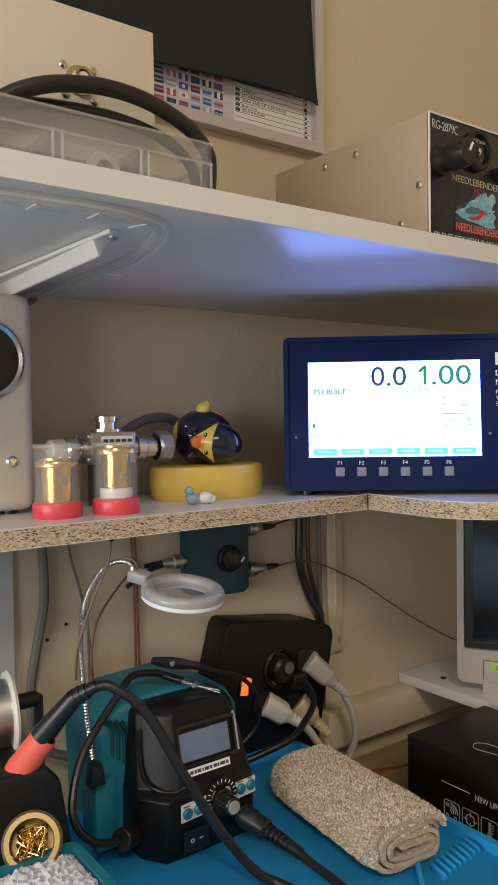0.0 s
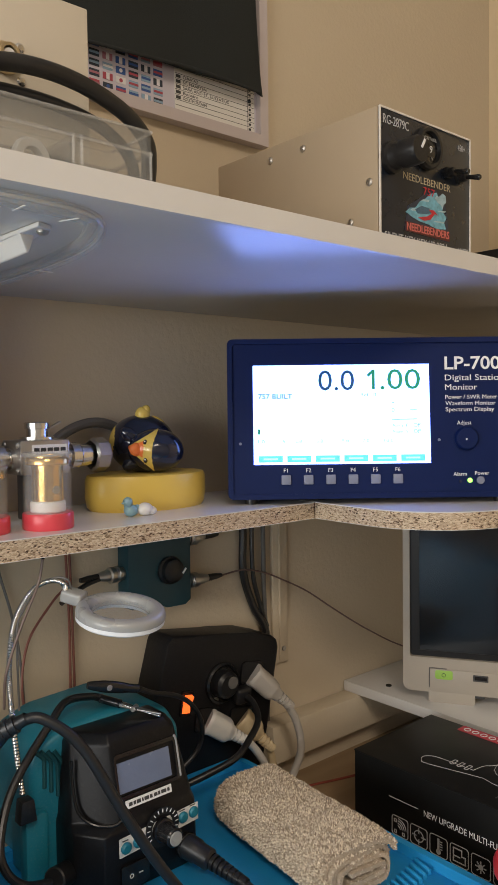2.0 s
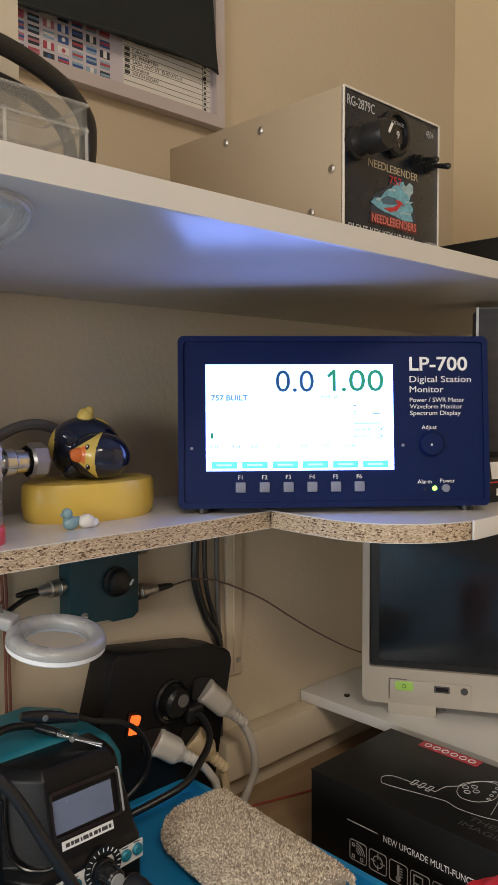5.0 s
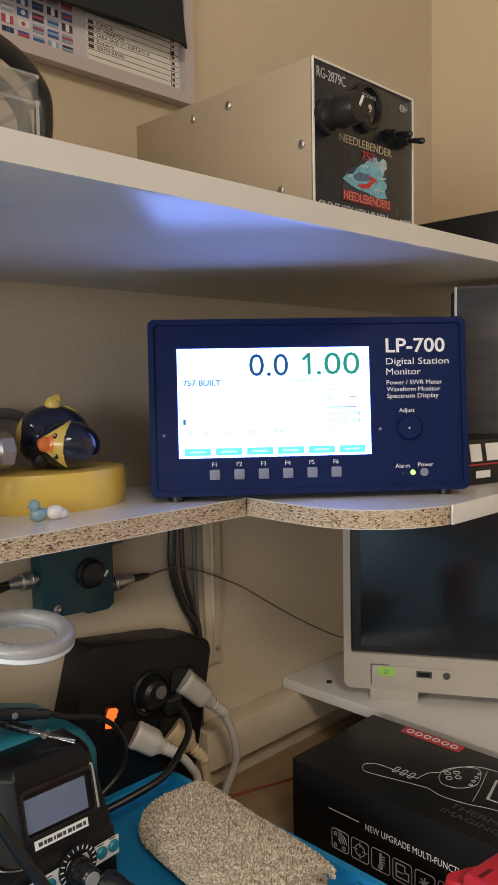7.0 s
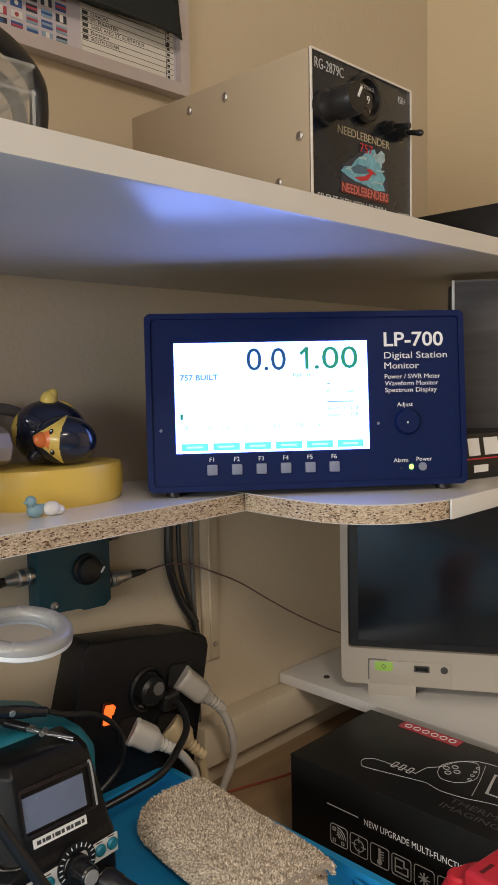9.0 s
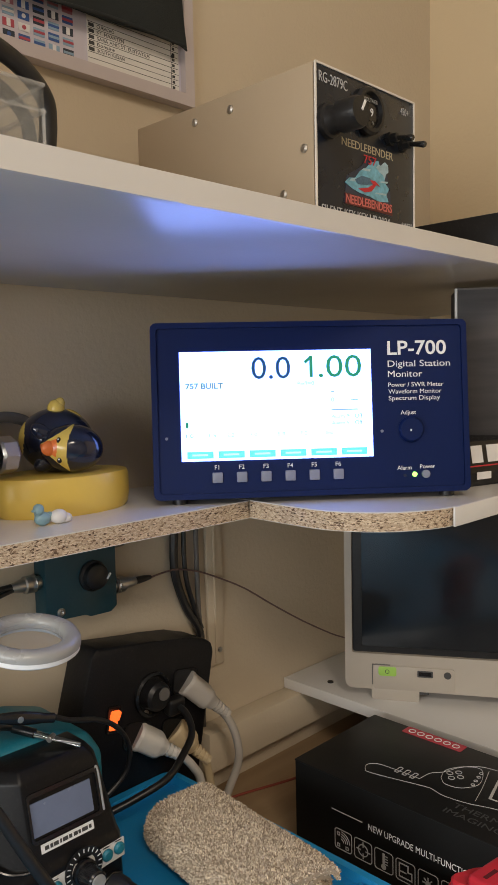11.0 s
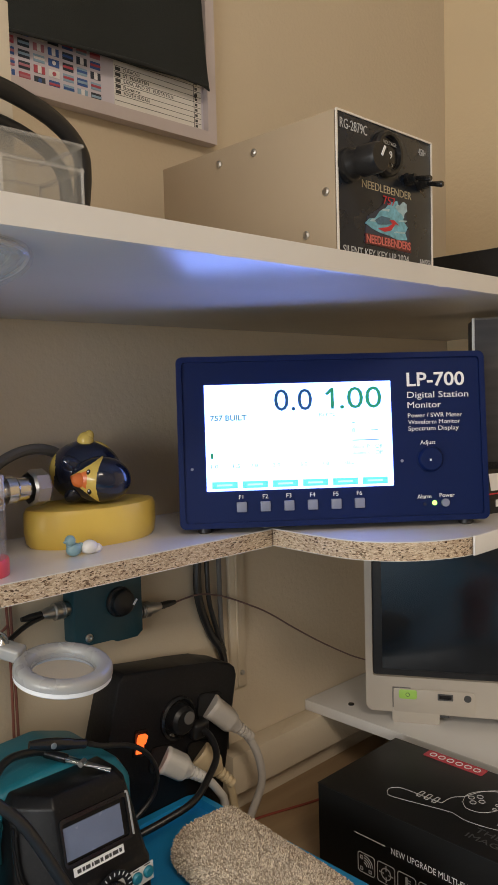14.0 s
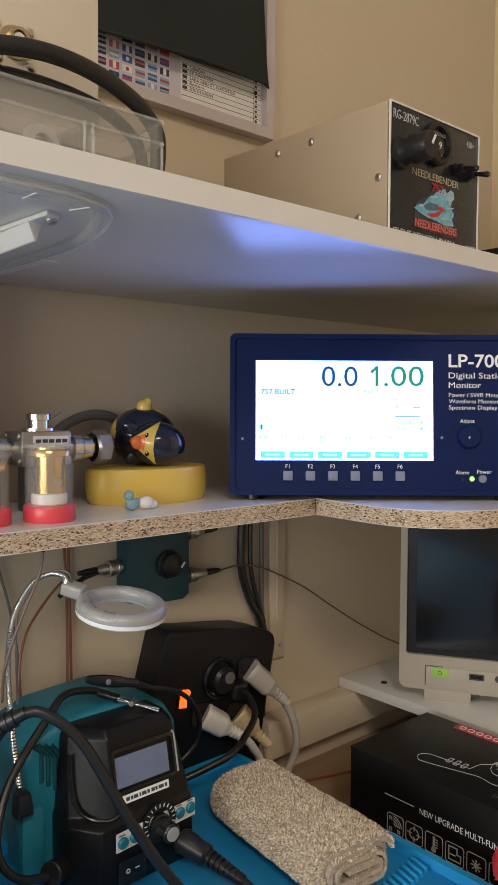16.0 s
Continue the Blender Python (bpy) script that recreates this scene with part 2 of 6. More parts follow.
def rounded(x0, x1, y0, y1, r, n=5):
    out = []
    for cx, cy, a in ((x1 - r, y1 - r, 0), (x0 + r, y1 - r, 90), (x0 + r, y0 + r, 180), (x1 - r, y0 + r, 270)):
        out += [(cx + r * math.cos(radians(a + 90 * k / n)), cy + r * math.sin(radians(a + 90 * k / n))) for k in range(n + 1)]
    return out


def text(name, body, size, material, parent, m, align="LEFT", depth=0.0003, label="", squeeze=1.0, width=0.0, bold=0.0):
    c = bpy.data.curves.new(name, "FONT")
    c.body, c.size, c.align_x, c.align_y, c.extrude, c.resolution_u = body, size, align, "CENTER", depth, 3
    c.offset = bold * size
    tmp = new(name + "_tmp", c)
    bpy.context.view_layer.update()
    me = bpy.data.meshes.new_from_object(tmp.evaluated_get(bpy.context.evaluated_depsgraph_get()))
    bpy.data.objects.remove(tmp)
    bpy.data.curves.remove(c)
    me.materials.clear()
    me.materials.append(material)
    if width:
        xs = [v.co.x for v in me.vertices]
        squeeze = width / max(1e-6, max(xs) - min(xs))
    if width:
        me.transform(Matrix.Translation((-min(xs), 0, 0)))
    me.transform(m @ Matrix.Diagonal((squeeze, 1, 1, 1)))
    me.name = name
    ob = new(name, me)
    ob.parent = parent
    if label:
        ob["label"] = label
    return ob


def bar(x0, x1, y0, y1, z, h=0.0003, bm=None, m=None):
    """A printed bar on a face: x right, y up, z out."""
    return box(x0, x1, y0, y1, z, z + h, m=m, bm=bm)


def ball(c, r, m=None, u=24, v=16, bm=None):
    b = bmesh.new()
    bmesh.ops.create_uvsphere(b, u_segments=u, v_segments=v, radius=1)
    bmesh.ops.transform(b, matrix=Matrix.LocRotScale(c, None, r if isinstance(r, (tuple, list)) else (r, r, r)), verts=b.verts)
    if m is not None:
        bmesh.ops.transform(b, matrix=m, verts=b.verts)
    return join(bm, b)


def hollow(outline_out, outline_in, z0, z1, m=None, bm=None):
    """A frame between two outlines of equal length in x and y, from z0 to z1."""
    b = bmesh.new()
    n = len(outline_out)
    R = [[b.verts.new((x, y, z)) for x, y in o] for o, z in ((outline_out, z0), (outline_out, z1), (outline_in, z1), (outline_in, z0))]
    for a, c in zip(R, R[1:] + R[:1]):
        for i in range(n):
            b.faces.new((a[i], a[(i + 1) % n], c[(i + 1) % n], c[i]))
    if m is not None:
        bmesh.ops.transform(b, matrix=m, verts=b.verts)
    return join(bm, b)


def aim(p, q):
    """A pose at p whose z points to q."""
    return Matrix.Translation(p) @ (Vector(q) - Vector(p)).to_track_quat("Z", "Y").to_matrix().to_4x4()


FRONT = Matrix(((1, 0, 0, 0), (0, 0, -1, 0), (0, 1, 0, 0), (0, 0, 0, 1)))     # writing on a face towards -y
WEST = Matrix(((0, 0, -1, 0), (-1, 0, 0, 0), (0, 1, 0, 0), (0, 0, 0, 1)))      # writing on a face towards -x
SIDE = Matrix(((0, 0, -1, 0), (1, 0, 0, 0), (0, 1, 0, 0), (0, 0, 0, 1)))       # an outline in y and z, pushed towards -x
TOPW = Matrix(((0, 1, 0, 0), (-1, 0, 0, 0), (0, 0, 1, 0), (0, 0, 0, 1)))       # writing on top, read from -x


def on(m, x, y, z=0.0):
    return Matrix.Translation((x, y, z)) @ m


# ---- structure: x along the back wall, y towards it ----
WALL_Y, WALL_X = 0.648, 1.024


def setting(name, bm, material, label, category="wall"):
    return tagged(obj(name, bm, material), label, category, kind="structure")


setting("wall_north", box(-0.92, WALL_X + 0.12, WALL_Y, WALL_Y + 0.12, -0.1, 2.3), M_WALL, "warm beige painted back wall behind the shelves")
setting("wall_east", box(WALL_X, WALL_X + 0.12, -2.0, WALL_Y, -0.1, 2.3), M_SIDEWALL_LIT, "warm beige side wall meeting the corner, its light put into the colour")
setting("wall_south", box(-0.92, WALL_X + 0.12, -2.12, -2.0, -0.1, 2.3), M_UNSEEN_ROOM, "unseen neutral grey wall added behind the camera")
# unseen west wall and window, added to house the fill lamp
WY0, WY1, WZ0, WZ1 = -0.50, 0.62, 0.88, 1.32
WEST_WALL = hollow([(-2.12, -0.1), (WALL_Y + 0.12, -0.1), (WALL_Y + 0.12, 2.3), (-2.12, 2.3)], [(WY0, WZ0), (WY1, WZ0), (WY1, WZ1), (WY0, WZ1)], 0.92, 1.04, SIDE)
setting("wall_west", WEST_WALL, M_UNSEEN_ROOM, "unseen pale wall added to carry the fill lamp's window")
added_win = tagged(new("window_1"), "unseen white framed window added round the fill lamp", "window", kind="structure")
part("window_frame", hollow([(WY0, WZ0), (WY1, WZ0), (WY1, WZ1), (WY0, WZ1)], [(WY0 + 0.05, WZ0 + 0.05), (WY1 - 0.05, WZ0 + 0.05), (WY1 - 0.05, WZ1 - 0.05), (WY0 + 0.05, WZ1 - 0.05)], 0.94, 1.02, SIDE), M_MELA, added_win)
part("pane", box(-0.995, -0.990, WY0 + 0.045, WY1 - 0.045, WZ0 + 0.045, WZ1 - 0.045), M_CLEAR, added_win)
setting("floor", box(-1.04, WALL_X + 0.12, -2.12, WALL_Y + 0.12, -0.2, -0.1), M_FLOOR, "brown wooden floor under the desk", "floor")
setting("ceiling", box(-1.04, WALL_X + 0.12, -2.12, WALL_Y + 0.12, 2.3, 2.4), M_CEIL, "plain off-white ceiling over the room", "ceiling")

# upper shelf, leaning slightly to the wall
UP_Y, UP0, UP1 = 0.372, 1.1623, 1.1768


def up(y, under=False):
    return (UP0 if under else UP1) - (y - UP_Y) * 0.0355


ALONG = Matrix(((0, 1, 0, 0), (1, 0, 0, 0), (0, 0, 1, 0), (0, 0, 0, 1)))      # an outline in y and z, pushed along x
upper = thing("upper_shelf", pose(0, 0, 0), "long white melamine shelf board fixed to the back wall", "shelf")
WB = WALL_Y - 0.002
part("board", prism([(UP_Y + 0.001, up(UP_Y, True)), (WB, up(WB, True)), (WB, up(WB)), (UP_Y + 0.001, UP1)], -0.62, WALL_X - 0.003, 0.0006, ALONG), M_MELA, upper)
rng = random.Random(5)
eb = bmesh.new()
xs = [-0.62 + 0.012 * i for i in range(136)] + [WALL_X - 0.003]
rows = [[eb.verts.new((x, y, z - (0.0004 if z < 1.17 and rng.random() < 0.04 and y < UP_Y else 0))) for y, z in ((UP_Y + 0.0009, UP1 + 0.0003), (UP_Y - 0.0008, UP1 - 0.0002), (UP_Y - 0.0008, UP0 + 0.0003), (UP_Y + 0.0009, UP0 - 0.0002))] for x in xs]
for p, q in zip(rows, rows[1:]):
    for k in range(4):
        eb.faces.new((p[k], p[(k + 1) % 4], q[(k + 1) % 4], q[k]))
eb.faces.new(rows[0]), eb.faces.new(rows[-1][::-1])
part("edge_band", eb, M_MELA, upper, "white edge banding with small chips")

# middle shelf: a narrow board and a deep board that meet at a seam
MID0, MID1 = 0.9582, 0.9730
left_board = thing("middle_shelf", pose(0, 0, 0), "narrow white shelf board with raw particle board edge", "shelf", "middle shelf boards")
part("top_face", box(-0.62, 0.5125, 0.5070, WALL_Y - 0.002, MID1 - 0.0008, MID1), M_MELA, left_board)
part("core", box(-0.62, 0.5125, 0.5075, WALL_Y - 0.002, MID0 + 0.0004, MID1 - 0.0008), M_CHIP, left_board, "rough speckled particle board core")
part("under_face", box(-0.62, 0.5125, 0.5070, WALL_Y - 0.002, MID0, MID0 + 0.0004), M_MELA, left_board)


def cut_outline(i=0.0):
    pts = [(0.5145 + i, WALL_Y - 0.002), (0.5145 + i, 0.506), (0.5125 + i, 0.470), (0.5120 + i, 0.440)]
    cx, cy, r = 0.600, 0.440, 0.088
    for k in range(1, 9):
        a = radians(180 + 74 * k / 8)
        pts.append((cx + (r - i) * math.cos(a) * 1.0, cy + (0.080 - i) * math.sin(a)))
    return pts + [(0.592, 0.361 + i), (WALL_X - 0.003, 0.361 + i), (WALL_X - 0.003, WALL_Y - 0.002)]


right_board = thing("middle_shelf", pose(0, 0, 0), "deep white shelf board with rounded raw particle board corner", "shelf", "middle shelf boards")
part("top_face", plate(cut_outline(), MID1 - 0.0008, MID1), M_MELA, right_board)
part("core", plate(cut_outline(0.0005), MID0 + 0.0004, MID1 - 0.0008), M_CHIP, right_board, "rough speckled particle board core")
part("under_face", plate(cut_outline(), MID0, MID0 + 0.0004), M_MELA, right_board)
part("edge_band", box(0.583, WALL_X - 0.003, 0.3588, 0.3608, MID0 - 0.0002, MID1 + 0.0002, 0.0006), M_MELA, right_board, "white edge banding")

# lower shelf in the corner, on a rail
lower = thing("lower_shelf", pose(0, 0, 0), "white melamine shelf board under the small screen", "shelf")
part("board", box(0.704, WALL_X - 0.003, -0.10, WALL_Y - 0.002, 0.7180, 0.7300, 0.0007), M_MELA, lower)
part("screw", rod(0.0035, 0.7298, 0.7313, pose(0.728, 0.597, 0), 12), M_SHINYBLACK, lower)
rail = thing("wall_rail", pose(0, 0, 0), "beige painted wooden rail along the wall", "rail")
part("rail", box(0.566, WALL_X - 0.003, 0.622, WALL_Y - 0.001, 0.676, 0.7175, 0.0015), M_WALL, rail)
part("screw", rod(0.003, 0, 0.0015, pose(0.606, 0.622, 0.690, 90), 12), M_SHINYBLACK, rail)

# desk and the raised bench board that carries the mat
DESK, BENCH, MATZ = 0.645, 0.700, 0.708
desk = thing("desk", pose(0, 0, 0), "tan wooden desk along the wall", "desk")
part("desktop", box(-0.9, WALL_X - 0.004, -0.15, WALL_Y - 0.002, DESK - 0.025, DESK, 0.002), M_TAN, desk)
for x in (-0.86, 0.96):
    for y in (-0.11, 0.60):
        part("leg", box(x - 0.025, x + 0.025, y - 0.025, y + 0.025, -0.1, DESK - 0.025, 0.002), M_TAN, desk)
bench = thing("bench_board", pose(0, 0, 0), "thick wooden board raising the work mat", "board")
part("board", box(-0.40, 0.486, -0.02, 0.598, DESK, BENCH, 0.002), M_TAN, bench)

mat_thing = thing("work_mat", pose(0, 0, 0), "blue silicone soldering mat with raised rim", "mat")
part("sheet", plate(rounded(-0.38, 0.4975, 0.0, 0.600, 0.012), BENCH, MATZ, 0.0008), M_BLUE, mat_thing)
part("rim", hollow(rounded(-0.382, 0.4985, -0.001, 0.601, 0.013), rounded(-0.374, 0.4925, 0.007, 0.593, 0.008), BENCH + 0.0005, 0.7165), M_BLUE, mat_thing)
for k in range(8):
    part("ridge", prism([(-0.0024, 0), (0.0024, 0), (0.0010, 0.005), (-0.0010, 0.005)], -0.0085, 0.0085, 0.0006, pose(0.4400 + 0.0068 * k, 0.3660 + 0.0010 * k, MATZ - 0.0002, 0, 0, -14)), M_BLUE, mat_thing)
part("divider", box(-0.0015, 0.0015, -0.06, 0.0, 0, 0.009, 0.0006, m=pose(0.4360, 0.3840, MATZ - 0.0002, 0, 0, -42)), M_BLUE, mat_thing)

# ---- station monitor on the middle shelf ----
LPM = Matrix(((0.7589, 0.0585, -0.6486, 0.5252), (-0.6512, 0.0682, -0.7558, 0.4852), (0, 0.9960, 0.0899, 1.0511), (0, 0, 0, 1)))
M_SCREEN = glow("lit_screen", (0.20, 0.32, 1.0), 5.5)
M_INKBLUE, M_INKGREEN = glow("blue_pixels", (0.004, 0.055, 0.16), 0.7), glow("green_pixels", (0.003, 0.20, 0.11), 0.7)
M_INKGREY, M_INKFAINT, M_CYAN = glow("grey_pixels", (0.11, 0.23, 0.28), 0.85), glow("faint_pixels", (0.16, 0.28, 0.31), 0.8), glow("cyan_pixels", (0.10, 0.56, 0.57), 0.9)
M_PALE = glow("pale_pixels", (0.40, 0.82, 0.83), 0.9)
M_KEY = mat("grey_key", (0.20, 0.22, 0.30), 0.5, vary=0.05)
M_NAVYKNOB = mat("navy_knob", (0.008, 0.012, 0.045), 0.5, vary=0.1)


def station_monitor():
    ob = thing("station_monitor", LPM, "dark digital station meter with screen bloom in its colour and a lit white screen", "meter")
    x0, x1, y0, y1 = -0.1000, 0.1572, -0.0738, 0.0668
    part("case", box(x0 + 0.003, x1 - 0.003, y0 + 0.003, y1 - 0.003, -0.062, -0.0025, 0.002), M_BLOOM_NAVY, ob)
    part("front_panel", plate(rounded(x0 + 0.003, x1 - 0.003, y0 + 0.003, y1 - 0.003, 0.003), -0.0025, 0.0), M_BLOOM_NAVY, ob)
    part("bezel", hollow(rounded(x0, x1, y0, y1, 0.005), rounded(x0 + 0.0045, x1 - 0.0045, y0 + 0.0045, y1 - 0.0045, 0.003), -0.010, 0.0022), M_BLOOM_NAVY, ob, "raised rounded rim with screen bloom in its blue")
    part("screen", box(-0.0775, 0.0775, -0.0436, 0.0436, -0.001, 0.0006), M_SCREEN, ob, "bright bluish white lit display")
    s = ob.children[-1]
    text("power_reading", "0.0", 0.0255, M_INKBLUE, s, pose(-0.0200, 0.0288, 0.0007), width=0.0315, depth=0.0001, bold=0.0, label="large blue digits")
    text("ratio_reading", ".00", 0.0255, M_INKGREEN, s, pose(0.0345, 0.0292, 0.0007), width=0.0350, depth=0.0001, bold=0.0, label="large green digits")
    text("ratio_digit", "1", 0.0255, M_INKGREEN, s, pose(0.0270, 0.0292, 0.0007), width=0.0026, depth=0.0001, label="large green digit")
    part("digit_flag", bar(-0.0012, 0.0012, -0.0062, 0.0, 0.0008, m=pose(0.0278, 0.0376, 0, 0, 0, -48)), M_INKGREEN, s, "slanted flag of the digit")
    text("title", "757 BUILT", 0.0062, M_INKGREY, s, pose(-0.0730, 0.0160, 0.0007), width=0.0300, depth=0.0001, bold=0.03, label="small grey title")
    part("marker", bar(-0.0735, -0.0715, -0.0170, -0.0125, 0.0007), M_INKGREEN, s, "small green level mark")
    for i in range(6):
        a = -0.0730 + 0.0249 * i
        k = part("soft_key", bar(a, a + 0.0208, -0.0415, -0.0360, 0.0007), M_CYAN, s, "cyan key field")
        part("key_caption", bar(a + 0.004, a + 0.0165, -0.0395, -0.0380, 0.0011), M_PALE, k)
    text("reflected", "Refl=0", 0.0044, M_INKFAINT, s, pose(0.0170, 0.0167, 0.0007), width=0.0135, depth=0.0001, label="faint small reading")
    for body, v in (("Alarm P:", -0.0105), ("Alarm S:", -0.0158)):
        text("alarm_state", body, 0.0042, M_INKFAINT, s, pose(0.0440, v, 0.0007), width=0.0150, depth=0.0001)
        text("alarm_state", "Off", 0.0050, M_INKFAINT, s, pose(0.0630, v, 0.0007), width=0.0062, depth=0.0001)
    text("peak_value", "0", 0.0050, M_INKFAINT, s, pose(0.0440, 0.0030, 0.0007), width=0.0025, depth=0.0001)
    for u, v, w in ((0.0440, 0.0095, 0.0025), (0.0600, 0.0030, 0.006), (0.0440, -0.0050, 0.022)):
        part("caption", bar(u, u + w, v - 0.0004, v + 0.0004, 0.0007), M_INKFAINT, s)
    for body, u in (("1.0", -0.0735), ("1.5", -0.0555), ("2.0", -0.0410), ("3.0", -0.0225), ("5.0", 0.0), ("7.0", 0.0180), ("10.0", 0.0370)):
        text("scale_number", body, 0.0042, M_INKFAINT, s, pose(u, -0.0235, 0.0007), width=0.0058 if len(body) == 3 else 0.0080, depth=0.0001)
    for i in range(6):
        u = -0.0494 + 0.01954 * i
        part("button", box(u - 0.0042, u + 0.0042, -0.0612, -0.0528, -0.001, 0.0022, 0.0008), M_KEY, ob, "square grey key")
        text("key_label", "F%d" % (i + 1), 0.0050, M_WHITE, ob, pose(u, -0.0490, 0.0001), "CENTER", 0.0001)
    text("model_name", "LP-700", 0.0160, M_WHITE, ob, pose(0.0915, 0.0435, 0.0001), width=0.0490, depth=0.0001, bold=0.016)
    for body, v, size, w in (("Digital Station", 0.0310, 0.0074, 0.0520), ("Monitor", 0.0226, 0.0074, 0.0285), ("Power / SWR Meter", 0.0139, 0.0052, 0.0460), ("Waveform Monitor", 0.0084, 0.0052, 0.0442), ("Spectrum Display", 0.0030, 0.0052, 0.0428)):
        text("panel_text", body, size, M_WHITE, ob, pose(0.0915, v, 0.0001), width=w, depth=0.0001)
    text("panel_text", "Adjust", 0.0049, M_WHITE, ob, pose(0.1075, -0.0088, 0.0001), "CENTER", 0.0001)
    text("panel_text", "Alarm", 0.0049, M_WHITE, ob, pose(0.1030, -0.0538, 0.0001), "CENTER", 0.0001)
    text("panel_text", "Power", 0.0049, M_WHITE, ob, pose(0.1220, -0.0532, 0.0001), "CENTER", 0.0001)
    k = part("knob", lathe([(0.0106, 0), (0.0106, 0.0015), (0.0100, 0.0022), (0.0096, 0.0040), (0.0088, 0.0046), (0, 0.0046)], pose(0.1090, -0.0225, 0), 32), M_BLOOM_NAVY, ob, "dark round adjust knob")
    part("pointer", box(-0.0006, 0.0006, -0.0014, 0.0004, 0, 0.0005, m=pose(0.1080, -0.0228, 0.0046)), M_WHITE, k)
    part("indicator", rod(0.0013, 0, 0.001, pose(0.1030, -0.0600, 0), 12), M_NAVYKNOB, ob)
    part("indicator", ball((0.1112, -0.0592, 0.0006), 0.0021, u=12, v=8), glow("green_led", (0.35, 1.0, 0.12), 3.0), ob, "lit green indicator")
    part("power_button", rod(0.0034, 0, 0.0025, pose(0.1203, -0.0592, 0), 16), M_KEY, ob)
    for u, v in ((-0.0890, -0.0250), (0.0852, -0.0234)):
        part("panel_screw", rod(0.0013, -0.0005, 0.0006, pose(u, v, 0), 10), M_KEY, ob)
    for u in (-0.040, 0.100):
        part("case_screw", ball((u, y1 - 0.0032, -0.020), (0.003, 0.002, 0.003), u=12, v=8), M_BLACK, ob)
    for v in (-0.022,):
        part("case_screw", ball((x0 + 0.0032, v, -0.016), (0.0022, 0.003, 0.003), u=12, v=8), M_BLACK, ob)
    for u in (-0.080, 0.140):
        for w in (-0.054, -0.008):
            part("foot", rod(0.006, -0.0013, 0.006, LPM.inverted() @ on(pose(0, 0, 0), *((LPM @ Vector((u, y0 + 0.003, w))).to_tuple()[:2]), 0.9742), 12), M_RUBBER, ob)


station_monitor()

# ---- boxed equipment beside it ----
yb = thing("equipment_box", pose(0.680, 0.402, MID1, 0, 0, -14), "low black box with white lettering bars on the shelf", "box")
part("carton", box(0, 0.200, 0.0, 0.110, 0, 0.0405, 0.001), M_SHINYBLACK, yb)
for i, (a, w) in enumerate(((0.003, 0.017), (0.023, 0.021))):
    part("lettering", prism([(a + 0.003, 0.021), (a + w, 0.021), (a + w - 0.003, 0.0365), (a, 0.0365)], -0.0004, 0.0001), M_WHITE, yb, "bold white logo shape")
part("stripe", bar(0.002, 0.19, 0.0175, 0.0187, 0, m=FRONT), M_RED, yb)
part("lettering", bar(0.012, 0.030, 0.006, 0.0125, 0, m=FRONT), M_WHITE, yb)


# grey case stacked on that box, with a bright white strip on its near edge
M_PANEL = wood("grey_panel", (0.050, 0.048, 0.052), (0.090, 0.084, 0.086), (3, 3, 30), 0.65)
gcs = thing("stacked_case", pose(0.736, 0.445, MID1 + 0.0405, 0, 0, -54.5), "grey streaked case stacked on the black box", "case")
part("case", box(0.0012, 0.090, 0.0, 0.060, 0, 0.1400, 0.0008), M_PANEL, gcs)
part("edge_strip", box(-0.0012, 0.0012, -0.0006, 0.0030, 0.0, 0.1402, 0.0004), M_WHITE, gcs, "bright white edge strip")
part("top_trim", box(0.0012, 0.090, -0.0008, 0.0008, 0.1385, 0.1402), M_GREYCABLE, gcs)

# ---- amplifier on the upper shelf ----
M_PRINT = mat("grey_white_print", (0.50, 0.51, 0.53), 0.5, vary=0.15, scale=300, bump=0)
M_BARE = mat("bare_edge", (0.80, 0.76, 0.70), 0.45, vary=0.12, scale=120, bump=0.02)


